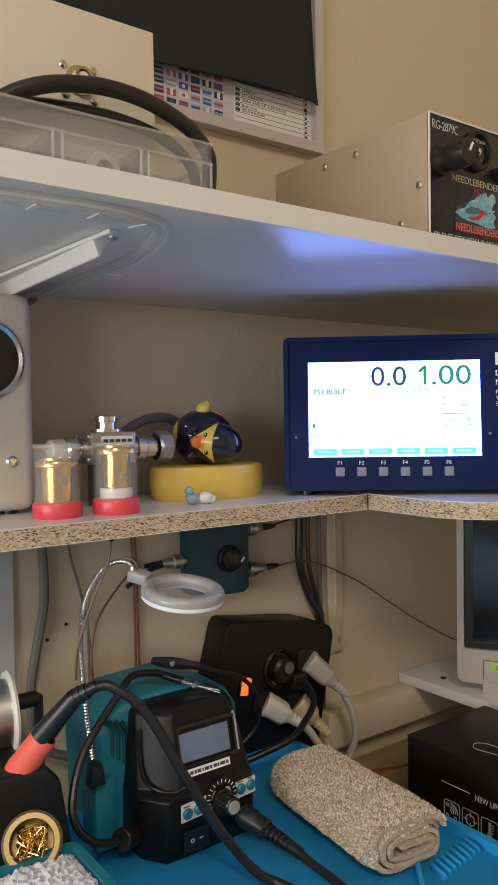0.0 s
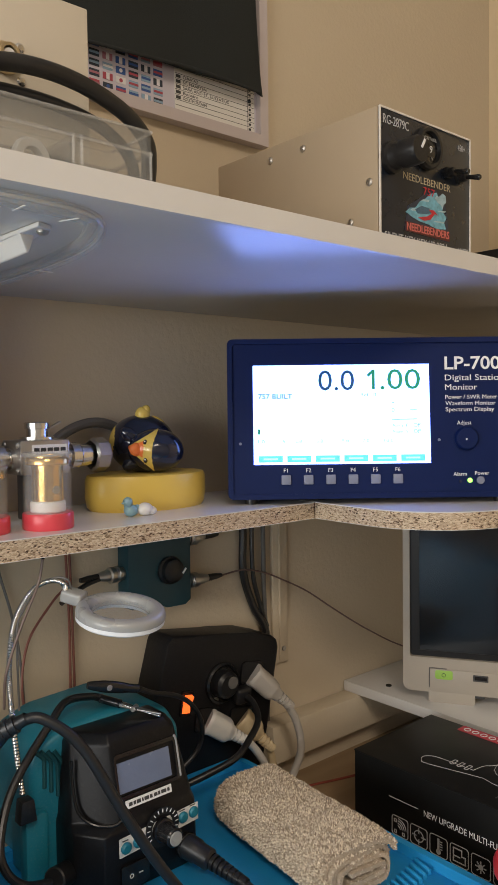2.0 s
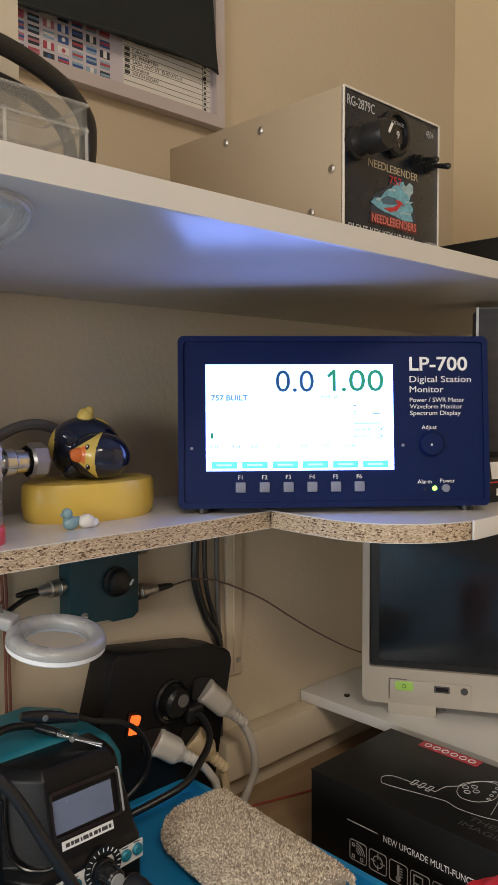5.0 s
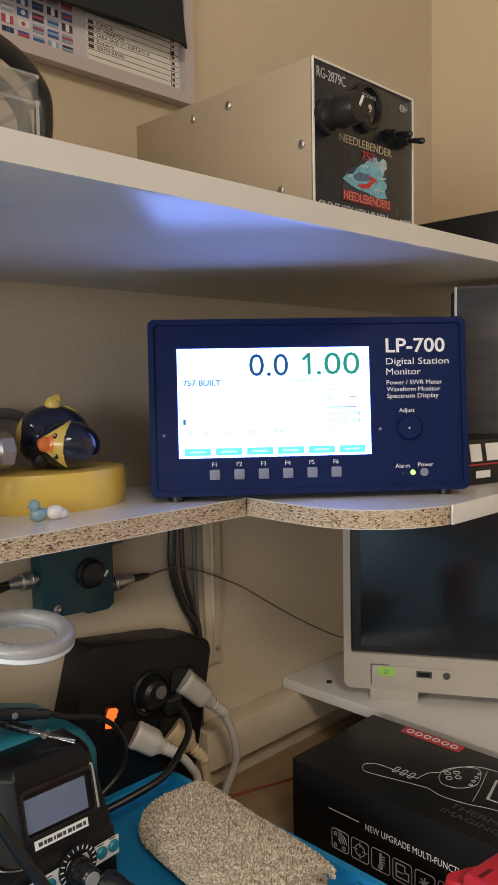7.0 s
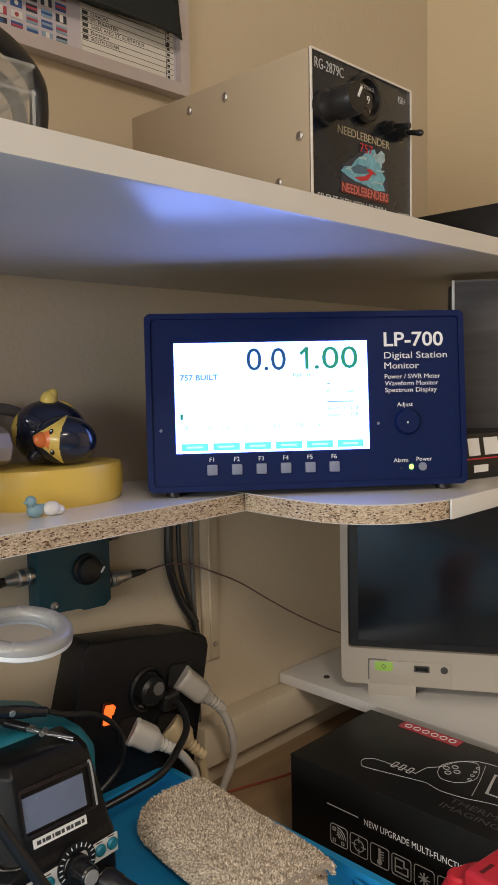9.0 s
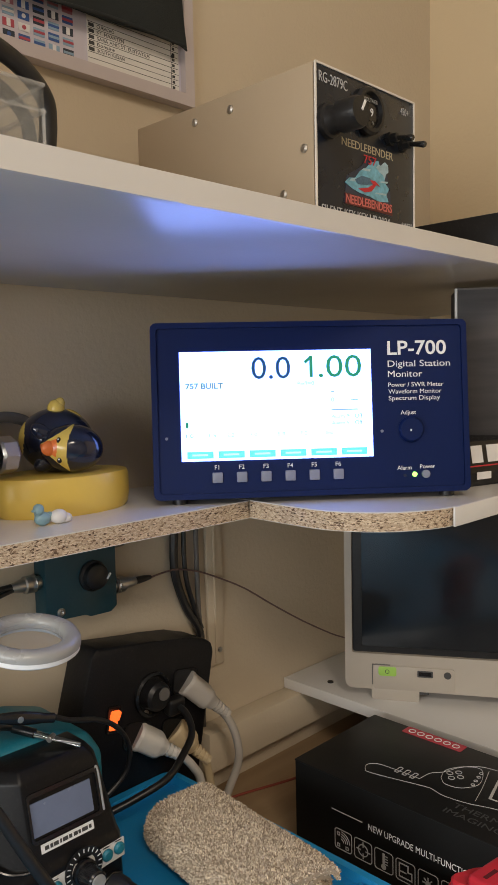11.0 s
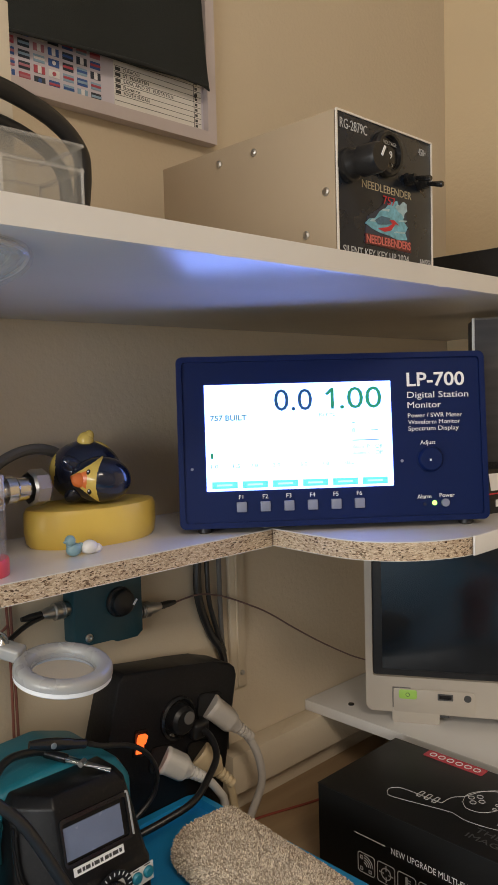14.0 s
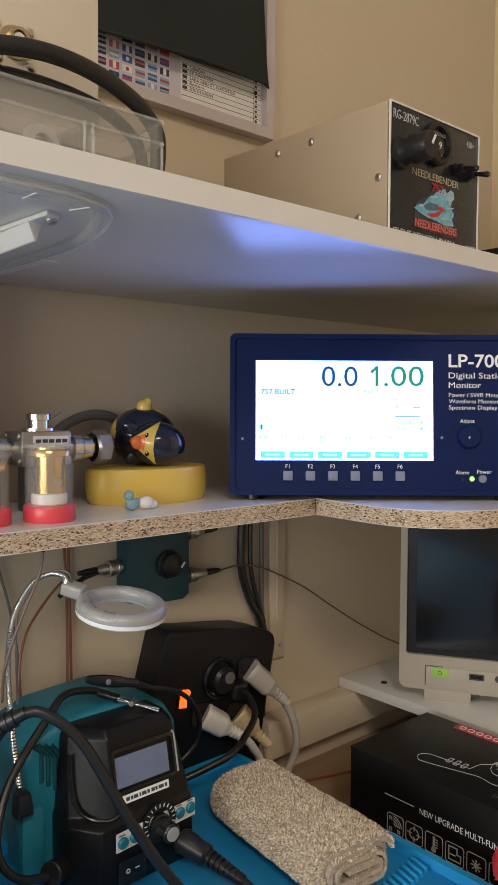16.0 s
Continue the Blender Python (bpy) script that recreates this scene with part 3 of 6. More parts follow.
def amplifier():
    ob = thing("amplifier", pose(0.476, 0.402, 1.1665), "beige metal amplifier with a black printed front", "amplifier")
    W, D, H = 0.1195, 0.190, 0.1145
    part("cover", box(0, W, 0.0012, D, 0.0093, H, 0.0012), M_BEIGE, ob, "beige enamelled sheet metal cover")
    # black faceplate, its base tinted blue to stand for a reflection
    f = part("front_panel", box(0.0012, W - 0.0012, -0.0004, 0.0016, 0.0100, H - 0.0012, 0.0003), mat("reflection_blue_faceplate", (0.009, 0.013, 0.022), 0.28, vary=0.15, bump=0.02), ob, "black printed faceplate with a bluish reflection in its colour")
    part("edge_trim", hollow(rounded(0, W, 0.0093, H, 0.0006, 1), rounded(0.0013, W - 0.0013, 0.0106, H - 0.0013, 0.0004, 1), 0.0, 0.0012, FRONT), M_BARE, ob, "bright bare metal edge")
    P = lambda x, z: on(FRONT, x, -0.0006, z)
    text("front_text", "RG-2879C", 0.0098, M_PRINT, ob, P(0.0045, 0.1055), width=0.031, depth=0.0001)
    text("front_text", "450+", 0.0075, M_PRINT, ob, P(0.1010, 0.1040), width=0.0105, depth=0.0001)
    text("front_text", "NEEDLEBENDER", 0.0080, mat("gold_print", (0.46, 0.40, 0.27), 0.5), ob, P(0.0285, 0.0680), width=0.062, depth=0.0001)
    text("front_text", "SILENT KEY KEY UP 2024", 0.0080, M_PRINT, ob, P(0.006, 0.0195), width=0.080, depth=0.0001)
    text("front_text", "AM/SSB", 0.0070, M_PRINT, ob, P(0.1010, 0.0195), width=0.0155, depth=0.0001)
    for a in (0.0865, 0.1000):
        part("caption", bar(a, a + 0.006, 0.0815, 0.0830, 0, m=P(0, 0)), M_GREY, ob)
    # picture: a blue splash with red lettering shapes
    d = part("decal", prism([(0.030, 0.027), (0.088, 0.024), (0.086, 0.046), (0.081, 0.058), (0.070, 0.064), (0.058, 0.061), (0.048, 0.053), (0.034, 0.046)], -0.0008, -0.0003), mat("decal_dark", (0.02, 0.03, 0.06), 0.3, vary=0.4, scale=150), ob, "printed picture of a blue splash")
    splash = [(0.031, 0.0405), (0.036, 0.0445), (0.043, 0.0455), (0.049, 0.0515), (0.056, 0.0545), (0.062, 0.0595), (0.071, 0.0620), (0.0735, 0.0570), (0.0795, 0.0535), (0.0785, 0.0480), (0.0845, 0.0440), (0.0810, 0.0395), (0.0835, 0.0345), (0.072, 0.0330), (0.060, 0.0350), (0.048, 0.0360), (0.040, 0.0375)]
    part("splash", prism(splash, -0.0012, -0.0007), mat("splash_blue", (0.16, 0.42, 0.55), 0.35, vary=0.7, scale=260, bump=0), d, "pale blue splash")
    part("swoosh", prism([(0.046, 0.0385), (0.054, 0.0370), (0.062, 0.0390), (0.068, 0.0445), (0.072, 0.0440), (0.066, 0.0470), (0.060, 0.0465), (0.064, 0.0440), (0.058, 0.0410)], -0.0016, -0.0011), M_RED, d, "red swoosh")
    part("figure", prism([(0.042, 0.0440), (0.050, 0.0480), (0.060, 0.0480), (0.064, 0.0445), (0.056, 0.0425), (0.046, 0.0415)], -0.0015, -0.0011), mat("splash_dark", (0.06, 0.14, 0.22), 0.35, vary=0.6, scale=500), d)
    text("numerals", "757", 0.0085, M_RED, d, on(FRONT, 0.0530, -0.0014, 0.0600), width=0.0150, depth=0.0001)
    part("name_strip", prism([(0.0310, 0.0262), (0.0885, 0.0250), (0.0885, 0.0330), (0.0310, 0.0336)], -0.0013, -0.0007), mat("strip_dark", (0.10, 0.012, 0.012), 0.4, vary=0.3, scale=200), d, "dark red name strip")
    text("name", "NEEDLEBENDERS", 0.0085, mat("salmon_print", (0.62, 0.16, 0.14), 0.45, vary=0.2, scale=200), d, on(FRONT, 0.0320, -0.0014, 0.0296), width=0.0555, depth=0.0001, bold=0.012, label="salmon red lettering")
    part("spray", prism([(0.068, 0.0570), (0.071, 0.0595), (0.074, 0.0590), (0.079, 0.0625), (0.083, 0.0610), (0.0835, 0.0560), (0.0800, 0.0535), (0.0790, 0.0500), (0.0760, 0.0530), (0.0720, 0.0540)], -0.00135, -0.0007), mat("spray_white", (0.34, 0.50, 0.58), 0.35, vary=0.5, scale=300, bump=0), d, "pale spray at the crest")
    for x0, z0, x1, z1 in ((0.036, 0.0425, 0.050, 0.0455), (0.050, 0.0520, 0.060, 0.0545), (0.066, 0.0380, 0.080, 0.0400), (0.072, 0.0470, 0.082, 0.0490)):
        part("foam_streak", prism([(x0, z0), (x1, z0 + 0.0006), (x1 + 0.001, z1), (x0 + 0.003, z1 - 0.0008)], -0.0014, -0.0009), mat("foam", (0.38, 0.55, 0.62), 0.35, vary=0.4, scale=300, bump=0), d)
    # round voltage meter
    m = part("meter_ring", lathe([(0.0165, 0), (0.0165, 0.004), (0.0150, 0.006), (0.0125, 0.006), (0.0118, 0.003)], P(0.0565, 0.0935), 36), M_BLACK, ob, "black round voltmeter ring")
    part("meter_face", rod(0.0122, 0.0005, 0.003, P(0.0565, 0.0935), 32), M_SHINYBLACK, m)
    text("meter_text", "VOLTAGE", 0.0038, M_GREY, m, on(FRONT, 0.0575, -0.0046, 0.1005), "CENTER", 0.0001)
    part("digit_window", bar(0.0560, 0.0640, 0.0870, 0.0975, 0.0032, m=P(0, 0)), M_SHINYBLACK, m)
    text("meter_digit", "9", 0.0080, M_WHITE, m, on(FRONT, 0.0590, -0.0043, 0.0925), "CENTER", 0.0001)
    text("meter_text", "V", 0.0038, M_GREY, m, on(FRONT, 0.0605, -0.0043, 0.0855), "CENTER", 0.0001)
    # large knob and its shaft
    k = part("knob", lathe([(0.0118, 0), (0.0118, 0.004), (0.0100, 0.005), (0.0086, 0.010), (0.0086, 0.0125), (0.0108, 0.0135), (0.0104, 0.0262), (0.0092, 0.0285), (0, 0.0285)], P(0.0125, 0.0775), 28), M_BLACK, ob, "large black control knob")
    part("knob_pointer", prism([(-0.0009, 0.001), (0.0009, 0.001), (0.0009, 0.0085), (-0.0009, 0.0085)], -0.0006, 0, 0, pose(0.0125, -0.0291, 0.0775, 0, 30, 0)), M_WHITE, k, "white pointer line")
    # toggle switches
    for x, z, r in ((0.0850, 0.0800, 4), (0.1010, 0.0785, 6)):
        s = part("switch_nut", lathe([(0.0050, 0), (0.0050, 0.003), (0.0036, 0.003), (0.0036, 0.008), (0.002, 0.0085), (0, 0.0085)], P(x, z), 6), M_BLACK, ob)
        part("toggle", lathe([(0.0016, 0), (0.0020, 0.008), (0.0025, 0.0125), (0.0018, 0.0140), (0, 0.0140)], P(x, z) @ pose(0, 0, 0.007, 12, r, 0), 12), M_SHINYBLACK, s, "black toggle lever")
    for x in (0.012, W - 0.012):
        part("foot", rod(0.005, up(0.402 + D - 0.012) - 1.1665, 0.0096, pose(x, D - 0.012, 0), 12), M_RUBBER, ob)
    for y, z in ((0.118, 0.1025), (0.079, 0.1025), (0.009, 0.0595), (0.028, 0.0325)):
        part("screw", lathe([(0.0030, 0), (0.0030, 0.0008), (0.0018, 0.0018), (0, 0.0019)], on(WEST, 0, y, z), 14), M_STEEL, ob)


amplifier()

# ---- framed chart behind a hanging dark cloth ----
M_FRAME = mat("lilac_frame", (0.52, 0.46, 0.46), 0.45, vary=0.06)
M_PAPER = mat("lilac_paper", (0.56, 0.52, 0.58), 0.6, vary=0.04, bump=0)
M_LIST = mat("white_paper", (0.72, 0.70, 0.66), 0.6, vary=0.03, bump=0)
FLAGS = [mat("flag_red", (0.42, 0.07, 0.10), 0.5), mat("flag_blue", (0.04, 0.10, 0.30), 0.5), mat("flag_white", (0.72, 0.70, 0.70), 0.5), mat("flag_dark", (0.03, 0.04, 0.06), 0.5), mat("flag_sky", (0.26, 0.38, 0.50), 0.5), mat("flag_rose", (0.40, 0.16, 0.20), 0.5)]
M_INK = mat("dark_ink", (0.05, 0.05, 0.05), 0.6, bump=0)


def chart():
    ob = thing("wall_chart", Matrix.Translation((0.001, WALL_Y - 0.0005, 1.045)) @ Matrix.Diagonal((1.003, 1, 1.003, 1)) @ Matrix.Translation((0, 0, -1.045)), "framed lilac chart of flags and a country list", "chart")
    x0, x1, z0, z1 = -0.10, 0.578, 1.3320, 1.80
    part("frame", hollow([(x0, z0), (x1, z0), (x1, z1), (x0, z1)], [(x0 + 0.011, z0 + 0.011), (x1 - 0.011, z0 + 0.011), (x1 - 0.011, z1 - 0.011), (x0 + 0.011, z1 - 0.011)], 0.0, 0.012, FRONT), M_FRAME, ob, "pale lilac plastic frame", False)
    sheet = part("sheet", bar(x0 + 0.010, x1 - 0.010, z0 + 0.010, z1 - 0.010, 0.0, 0.005, m=FRONT), M_PAPER, ob, "lilac printed sheet")
    part("country_list", bar(0.4620, 0.5640, 1.3430, 1.60, 0.005, 0.0006, m=FRONT), M_LIST, ob, "white ruled list")
    lst = ob.children[-1]
    rng = random.Random(11)
    for r in range(5):
        for c in range(9):
            x, z = 0.4430 - 0.0136 * c, 1.3475 + 0.0088 * r
            a, b, d = rng.sample(range(6), 3)
            w, h = 0.0100, 0.0060
            fl = part("flag", bar(x - w / 2, x + w / 2, z - h / 2, z + h / 2, 0.0050, 0.0005, m=FRONT), FLAGS[a], sheet)
            if rng.random() < 0.6:
                part("flag_band", bar(x - w / 2, x + w / 2, z - h / 6, z + h / 6, 0.0055, 0.0003, m=FRONT), FLAGS[b], fl)
            elif rng.random() < 0.6:
                part("flag_band", bar(x - w / 6, x + w / 6, z - h / 2, z + h / 2, 0.0055, 0.0003, m=FRONT), FLAGS[2], fl)
            else:
                part("flag_disc", rod(0.0018, 0.0055, 0.0058, on(FRONT, x, 0, z), 12), FLAGS[d], fl)
    names = ["", "", "", "", "SOUTH SUDAN", "Bonaire", "SABA AND ST. EUSTATIUS", "ST. MAARTEN", "CURACAO", "PALESTINE ISLAND"]
    for i in range(11):
        z = 1.3450 + 0.0050 * i
        part("ruled_line", bar(0.4625, 0.5635, z - 0.0002, z + 0.0002, 0.0056, 0.0002, m=FRONT), M_INK, lst)
        if 2 <= i <= 6:
            part("row_number", bar(0.4635, 0.4690, z + 0.0010, z + 0.0040, 0.0056, 0.0002, m=FRONT), M_INK, lst)
            n = names[i + 2]
            text("row_name", n, 0.0042, M_INK, lst, on(FRONT, 0.4720, -0.0057, z + 0.0025), width=0.0026 * len(n), depth=0.0001)
        part("row_mark", bar(0.5560, 0.5590, z + 0.0012, z + 0.0036, 0.0056, 0.0002, m=FRONT), M_INK, lst)
    part("column_line", bar(0.5545, 0.5550, 1.3440, 1.60, 0.0056, 0.0002, m=FRONT), M_INK, lst)
    part("pin", ball((0.5545, -0.0085, 1.3745), 0.0018, u=10, v=8), M_SHINYBLACK, ob)


chart()


def cloth():
    b = bmesh.new()
    nx, nz = 40, 26
    V = []
    for j in range(nz + 1):
        row = []
        for i in range(nx + 1):
            s, t = i / nx, j / nz
            x = 0.05 + (0.5585 - 0.05) * s - 0.006 * math.sin(t * 3.1) * s
            low = 1.3500 + 0.0285 * s + 0.0115 * math.sin(min(1, max(0, (s - 0.35) / 0.65)) * math.pi) * 0.4 - 0.004 * (s > 0.98)
            z = low + (1.74 - low) * t
            y = 0.6255 - 0.0022 * math.sin(s * 21 + t * 3) * (1 - 0.5 * t) - 0.003 * math.exp(-t * 14)
            row.append(b.verts.new((x, y, z)))
        V.append(row)
    for j in range(nz):
        for i in range(nx):
            b.faces.new((V[j][i], V[j][i + 1], V[j + 1][i + 1], V[j + 1][i]))
    g = bmesh.ops.extrude_face_region(b, geom=b.faces[:])
    for v in [e for e in g["geom"] if isinstance(e, bmesh.types.BMVert)]:
        v.co.y -= 0.0012
    ob = thing("dark_cloth", Matrix.Translation((0, 0, 1.045)) @ Matrix.Diagonal((1.010, 1.010, 1.010, 1)) @ Matrix.Translation((0, 0, -1.045)), "black cloth hanging over the framed chart", "cloth")
    part("sheet", b, mat("black_cloth", (0.022, 0.025, 0.024), 0.85, vary=0.25, scale=12, bump=0.35, fine=900, spec=0.2), ob)
    part("hem", tube([(0.08, 0.6215, 1.3529), (0.25, 0.6200, 1.3629), (0.40, 0.6195, 1.3735), (0.48, 0.6195, 1.3788), (0.5560, 0.6200, 1.3785)], 0.0016, 8), mat("black_hem", (0.016, 0.018, 0.018), 0.9), ob)


cloth()

# ---- left end of the upper shelf ----
wb = thing("metal_case", pose(0, 0, 0), "pale cream metal equipment case with a coax socket", "case")
part("cover", box(-0.06, 0.2725, 0.470, 0.600, up(0.47), 1.3105, 0.0010), mat("pale_cream_metal", (0.64, 0.58, 0.48), 0.42, vary=0.05, scale=8, bump=0.05), wb)
c = on(FRONT, 0.2165, 0.4700, 1.2640)
sock = part("coax_socket", lathe([(0.0095, 0), (0.0095, 0.0016), (0.0062, 0.0018), (0.0062, 0.009), (0.0045, 0.009), (0.0045, 0.004), (0, 0.004)], c, 24), mat("pale_brass", (0.60, 0.50, 0.33), 0.32, 1.0, vary=0.15), wb, "round brass coax socket")
part("insulator", rod(0.0040, 0.003, 0.0075, c, 16), M_WPLASTIC, sock)
for dx, dz in ((-0.011, 0.008), (0.0095, 0.0085), (-0.010, -0.0105), (0.0100, -0.0110)):
    part("screw", lathe([(0.0030, 0), (0.0030, 0.001), (0.0018, 0.002), (0, 0.0021)], on(FRONT, 0.2165 + dx, 0.4700, 1.2640 + dz), 14), M_CHROME, wb)


def parts_tub():
    ob = thing("parts_tub", pose(0, 0, up(0.40)), "clear plastic compartment box holding small parts", "plastic box")
    x0, x1, y0, y1, h = -0.05, 0.2705, 0.398, 0.440, 0.0365
    part("body", hollow(rounded(x0, x1, y0, y1, 0.004), rounded(x0 + 0.0016, x1 - 0.0016, y0 + 0.0016, y1 - 0.0016, 0.003), 0.0, h - 0.010), M_HAZE, ob, "hazy clear walls")
    part("base", plate(rounded(x0 + 0.001, x1 - 0.001, y0 + 0.001, y1 - 0.001, 0.003), 0.0, 0.0016), M_HAZE, ob)
    part("lid", hollow(rounded(x0 - 0.0012, x1 + 0.0012, y0 - 0.0012, y1 + 0.0012, 0.005), rounded(x0 + 0.0008, x1 - 0.0008, y0 + 0.0008, y1 - 0.0008, 0.004), h - 0.011, h), M_HAZE, ob, "clear lid with folded rim")
    lid = ob.children[-1]
    part("lid_top", plate(rounded(x0 - 0.0010, x1 + 0.0010, y0 - 0.0010, y1 + 0.0010, 0.005), h, h + 0.0012), M_HAZE, lid)
    for x in (0.170, 0.2235):
        for d in (-0.0035, 0.0015):
            part("divider", box(x + d, x + d + 0.0012, y0 + 0.002, y1 - 0.002, 0.002, h - 0.011), M_HAZE, ob)
    for x in (0.10, 0.03):
        part("divider", box(x, x + 0.0012, y0 + 0.002, y1 - 0.002, 0.002, h - 0.011), M_HAZE, ob)
    for z in (0.0004, h - 0.0115, h + 0.0008):
        part("moulded_edge", tube([(x0, y0, z), ((x0 + x1) / 2, y0, z), (x1, y0, z)], 0.0009, 6, 2), M_RIM, ob)
        part("moulded_edge", tube([(x1, y0, z), (x1, (y0 + y1) / 2, z), (x1, y1, z)], 0.0009, 6, 2), M_RIM, ob)
    for x, y in ((x1 - 0.0005, y0 + 0.0005), (x1 - 0.0005, y1 - 0.0005), (0.1675, y0), (0.1730, y0), (0.2210, y0), (0.2260, y0), (0.1010, y0), (0.0310, y0)):
        part("moulded_edge", tube([(x, y, 0.001), (x, y, h * 0.5), (x, y, h - 0.010)], 0.0009, 6, 2), M_RIM, ob)
    ring = thing("plastic_ring", pose(0.2035, 0.412, up(0.40) + 0.0128, 90, 0, 6), "white plastic ring inside the parts box", "ring")
    part("ring", lathe([(0.0060, -0.003), (0.0100, -0.003), (0.0112, 0), (0.0100, 0.003), (0.0060, 0.003), (0.0060, -0.003)], None, 28), M_WPLASTIC, ring)
    rng = random.Random(8)
    for i in range(9):
        p = thing("small_part", pose(rng.uniform(0.03, 0.26), rng.uniform(0.412, 0.430), up(0.40) + 0.0047, rng.uniform(-9, 9), 0, rng.uniform(0, 180)), "small grey hardware piece lying in the parts box", "part", "parts in the box")
        part("piece", box(-0.009, 0.009, -0.004, 0.004, -0.0030, 0.0060, 0.001), (M_GREYCABLE, M_STEEL, M_GREYCABLE)[i % 3], p)


parts_tub()


def lift(pts, y=0.452, k=1.075):
    return [(x * k, y + dy, 1.045 + (z - 1.045) * k) for x, dy, z in pts]


hose = thing("thick_cable", pose(0, 0, 0), "thick black coiled cable resting over the plastic box", "cable")
part("outer_loop", tube(lift([(0.120, 0.004, 1.200), (0.145, 0.002, 1.218), (0.160, 0, 1.228), (0.180, -0.002, 1.2355), (0.208, -0.004, 1.2395), (0.238, -0.002, 1.2385), (0.268, 0.002, 1.2310), (0.284, 0.004, 1.2190), (0.2875, 0.006, 1.2060), (0.2865, 0.008, 1.1860), (0.2855, 0.010, 1.163)]), 0.0052, 14), M_RUBBER, hose)
part("inner_loop", tube(lift([(0.130, 0.012, 1.214), (0.166, 0.010, 1.2250), (0.208, 0.008, 1.2280), (0.240, 0.008, 1.2255), (0.262, 0.009, 1.2190), (0.276, 0.010, 1.2080), (0.280, 0.011, 1.1900), (0.281, 0.011, 1.163)]), 0.0040, 12), M_RUBBER, hose)

# black equipment at the far end of the upper shelf
ue = thing("black_receiver", pose(0, 0, 0), "low black equipment case on the upper shelf", "equipment")
part("case", box(0.728, 0.99, 0.376, 0.610, UP1 + 0.004, 1.2165, 0.002), M_BLACK, ue)
for x in (0.755, 0.97):
    for y in (0.40, 0.59):
        part("foot", rod(0.006, up(y), UP1 + 0.0045, pose(x, y, 0), 12), M_RUBBER, ue)

# ---- under the upper shelf: clear rope light and a pressed bracket ----
rl = thing("rope_light", pose(0, 0, 0), "unlit clear rope light stapled under the shelf", "light strip")
RL = [(x, y + 0.012, up(y, True) - 0.0036) for x, y, z in [(-0.30, 0.372, 1.1485), (0.0, 0.372, 0), (0.130, 0.373, 0), (0.176, 0.371, 0), (0.214, 0.375, 0), (0.239, 0.391, 0), (0.257, 0.433, 0), (0.262, 0.485, 0), (0.258, 0.550, 0), (0.250, 0.615, 0)]]
part("tube", tube(RL, 0.0035, 12), M_RIM, rl, "clear plastic tube")
part("wire", tube([(x + 0.001, y + 0.0005, z + 0.0005) for x, y, z in RL], 0.0010, 6), M_WPLASTIC, rl)
part("second_tube", tube([(x - 0.0075 if y > 0.4 else x, y + 0.0075 if y < 0.40 else y, z) for x, y, z in RL], 0.0033, 12), M_RIM, rl)
for x, y, a in ((0.150, 0.3850, 0), (0.184, 0.3840, 0), (0.2140, 0.3890, 20), (0.260, 0.510, 90)):
    part("staple", box(-0.0005, 0.0005, -0.0050, 0.0080, -0.0041, -0.0036, m=pose(x, y, up(y, True) - 0.0036, 0, 0, a)), M_WPLASTIC, rl)
br = thing("shelf_bracket", pose(0, 0, 0), "white pressed steel bracket under the shelf", "bracket")
part("arm", plate([(0.213, 0.424), (0.2225, 0.428), (0.232, 0.605), (0.232, WALL_Y - 0.002), (0.190, WALL_Y - 0.002), (0.194, 0.605)], -0.003, -0.0004, 0.0006, Matrix(((1, 0, 0, 0), (0, 1, 0, 0), (0, -0.0355, 1, up(0, True)), (0, 0, 0, 1)))), M_WPLASTIC, br)
part("rib", prism([(0, 0), (0.010, 0), (0.006, -0.011), (0.004, -0.011)], 0.0, 0.190, 0.001, pose(0.211, 0.444, up(0.444, True) - 0.002, -2, 0, 2)), M_WPLASTIC, br)
part("screw", lathe([(0.0036, 0), (0.0036, -0.0012), (0.0020, -0.0024), (0, -0.0024)], pose(0.2200, 0.4330, up(0.433, True) - 0.0028), 14), M_STEEL, br)

# ---- middle shelf, left part ----
spk = thing("speaker", pose(0.1170, 0.578, MID1), "cream speaker case with a chrome-ringed round grille", "speaker")
part("case", box(-0.105, 0.107, 0, 0.056, 0.003, 0.1690, 0.009, 4), M_CREAM, spk)
g = on(FRONT, 0.068, 0.0005, 0.118)
ring = part("trim_ring", lathe([(0.0265, 0), (0.0310, 0), (0.0310, 0.002), (0.0290, 0.0035), (0.0265, 0.002)], g, 40), M_CHROME, spk)
part("grille", lathe([(0.0268, 0), (0.0268, 0.0015), (0.0180, 0.0006), (0.006, 0.0025), (0, 0.003)], g, 40), M_SHINYBLACK, spk, "black round grille")
part("emblem", rod(0.010, 0.0005, 0.0028, g, 24), M_BRASS, ring)
part("screw", lathe([(0.0045, 0), (0.0045, 0.001), (0.003, 0.0022), (0, 0.0024)], on(FRONT, 0.0875, 0.0, 0.0410), 16), M_CHROME, spk)
for x in (-0.09, 0.09):
    part("foot", rod(0.006, 0, 0.0035, pose(x, 0.015, 0), 12), M_RUBBER, spk)
    part("foot", rod(0.006, 0, 0.0035, pose(x, 0.045, 0), 12), M_RUBBER, spk)


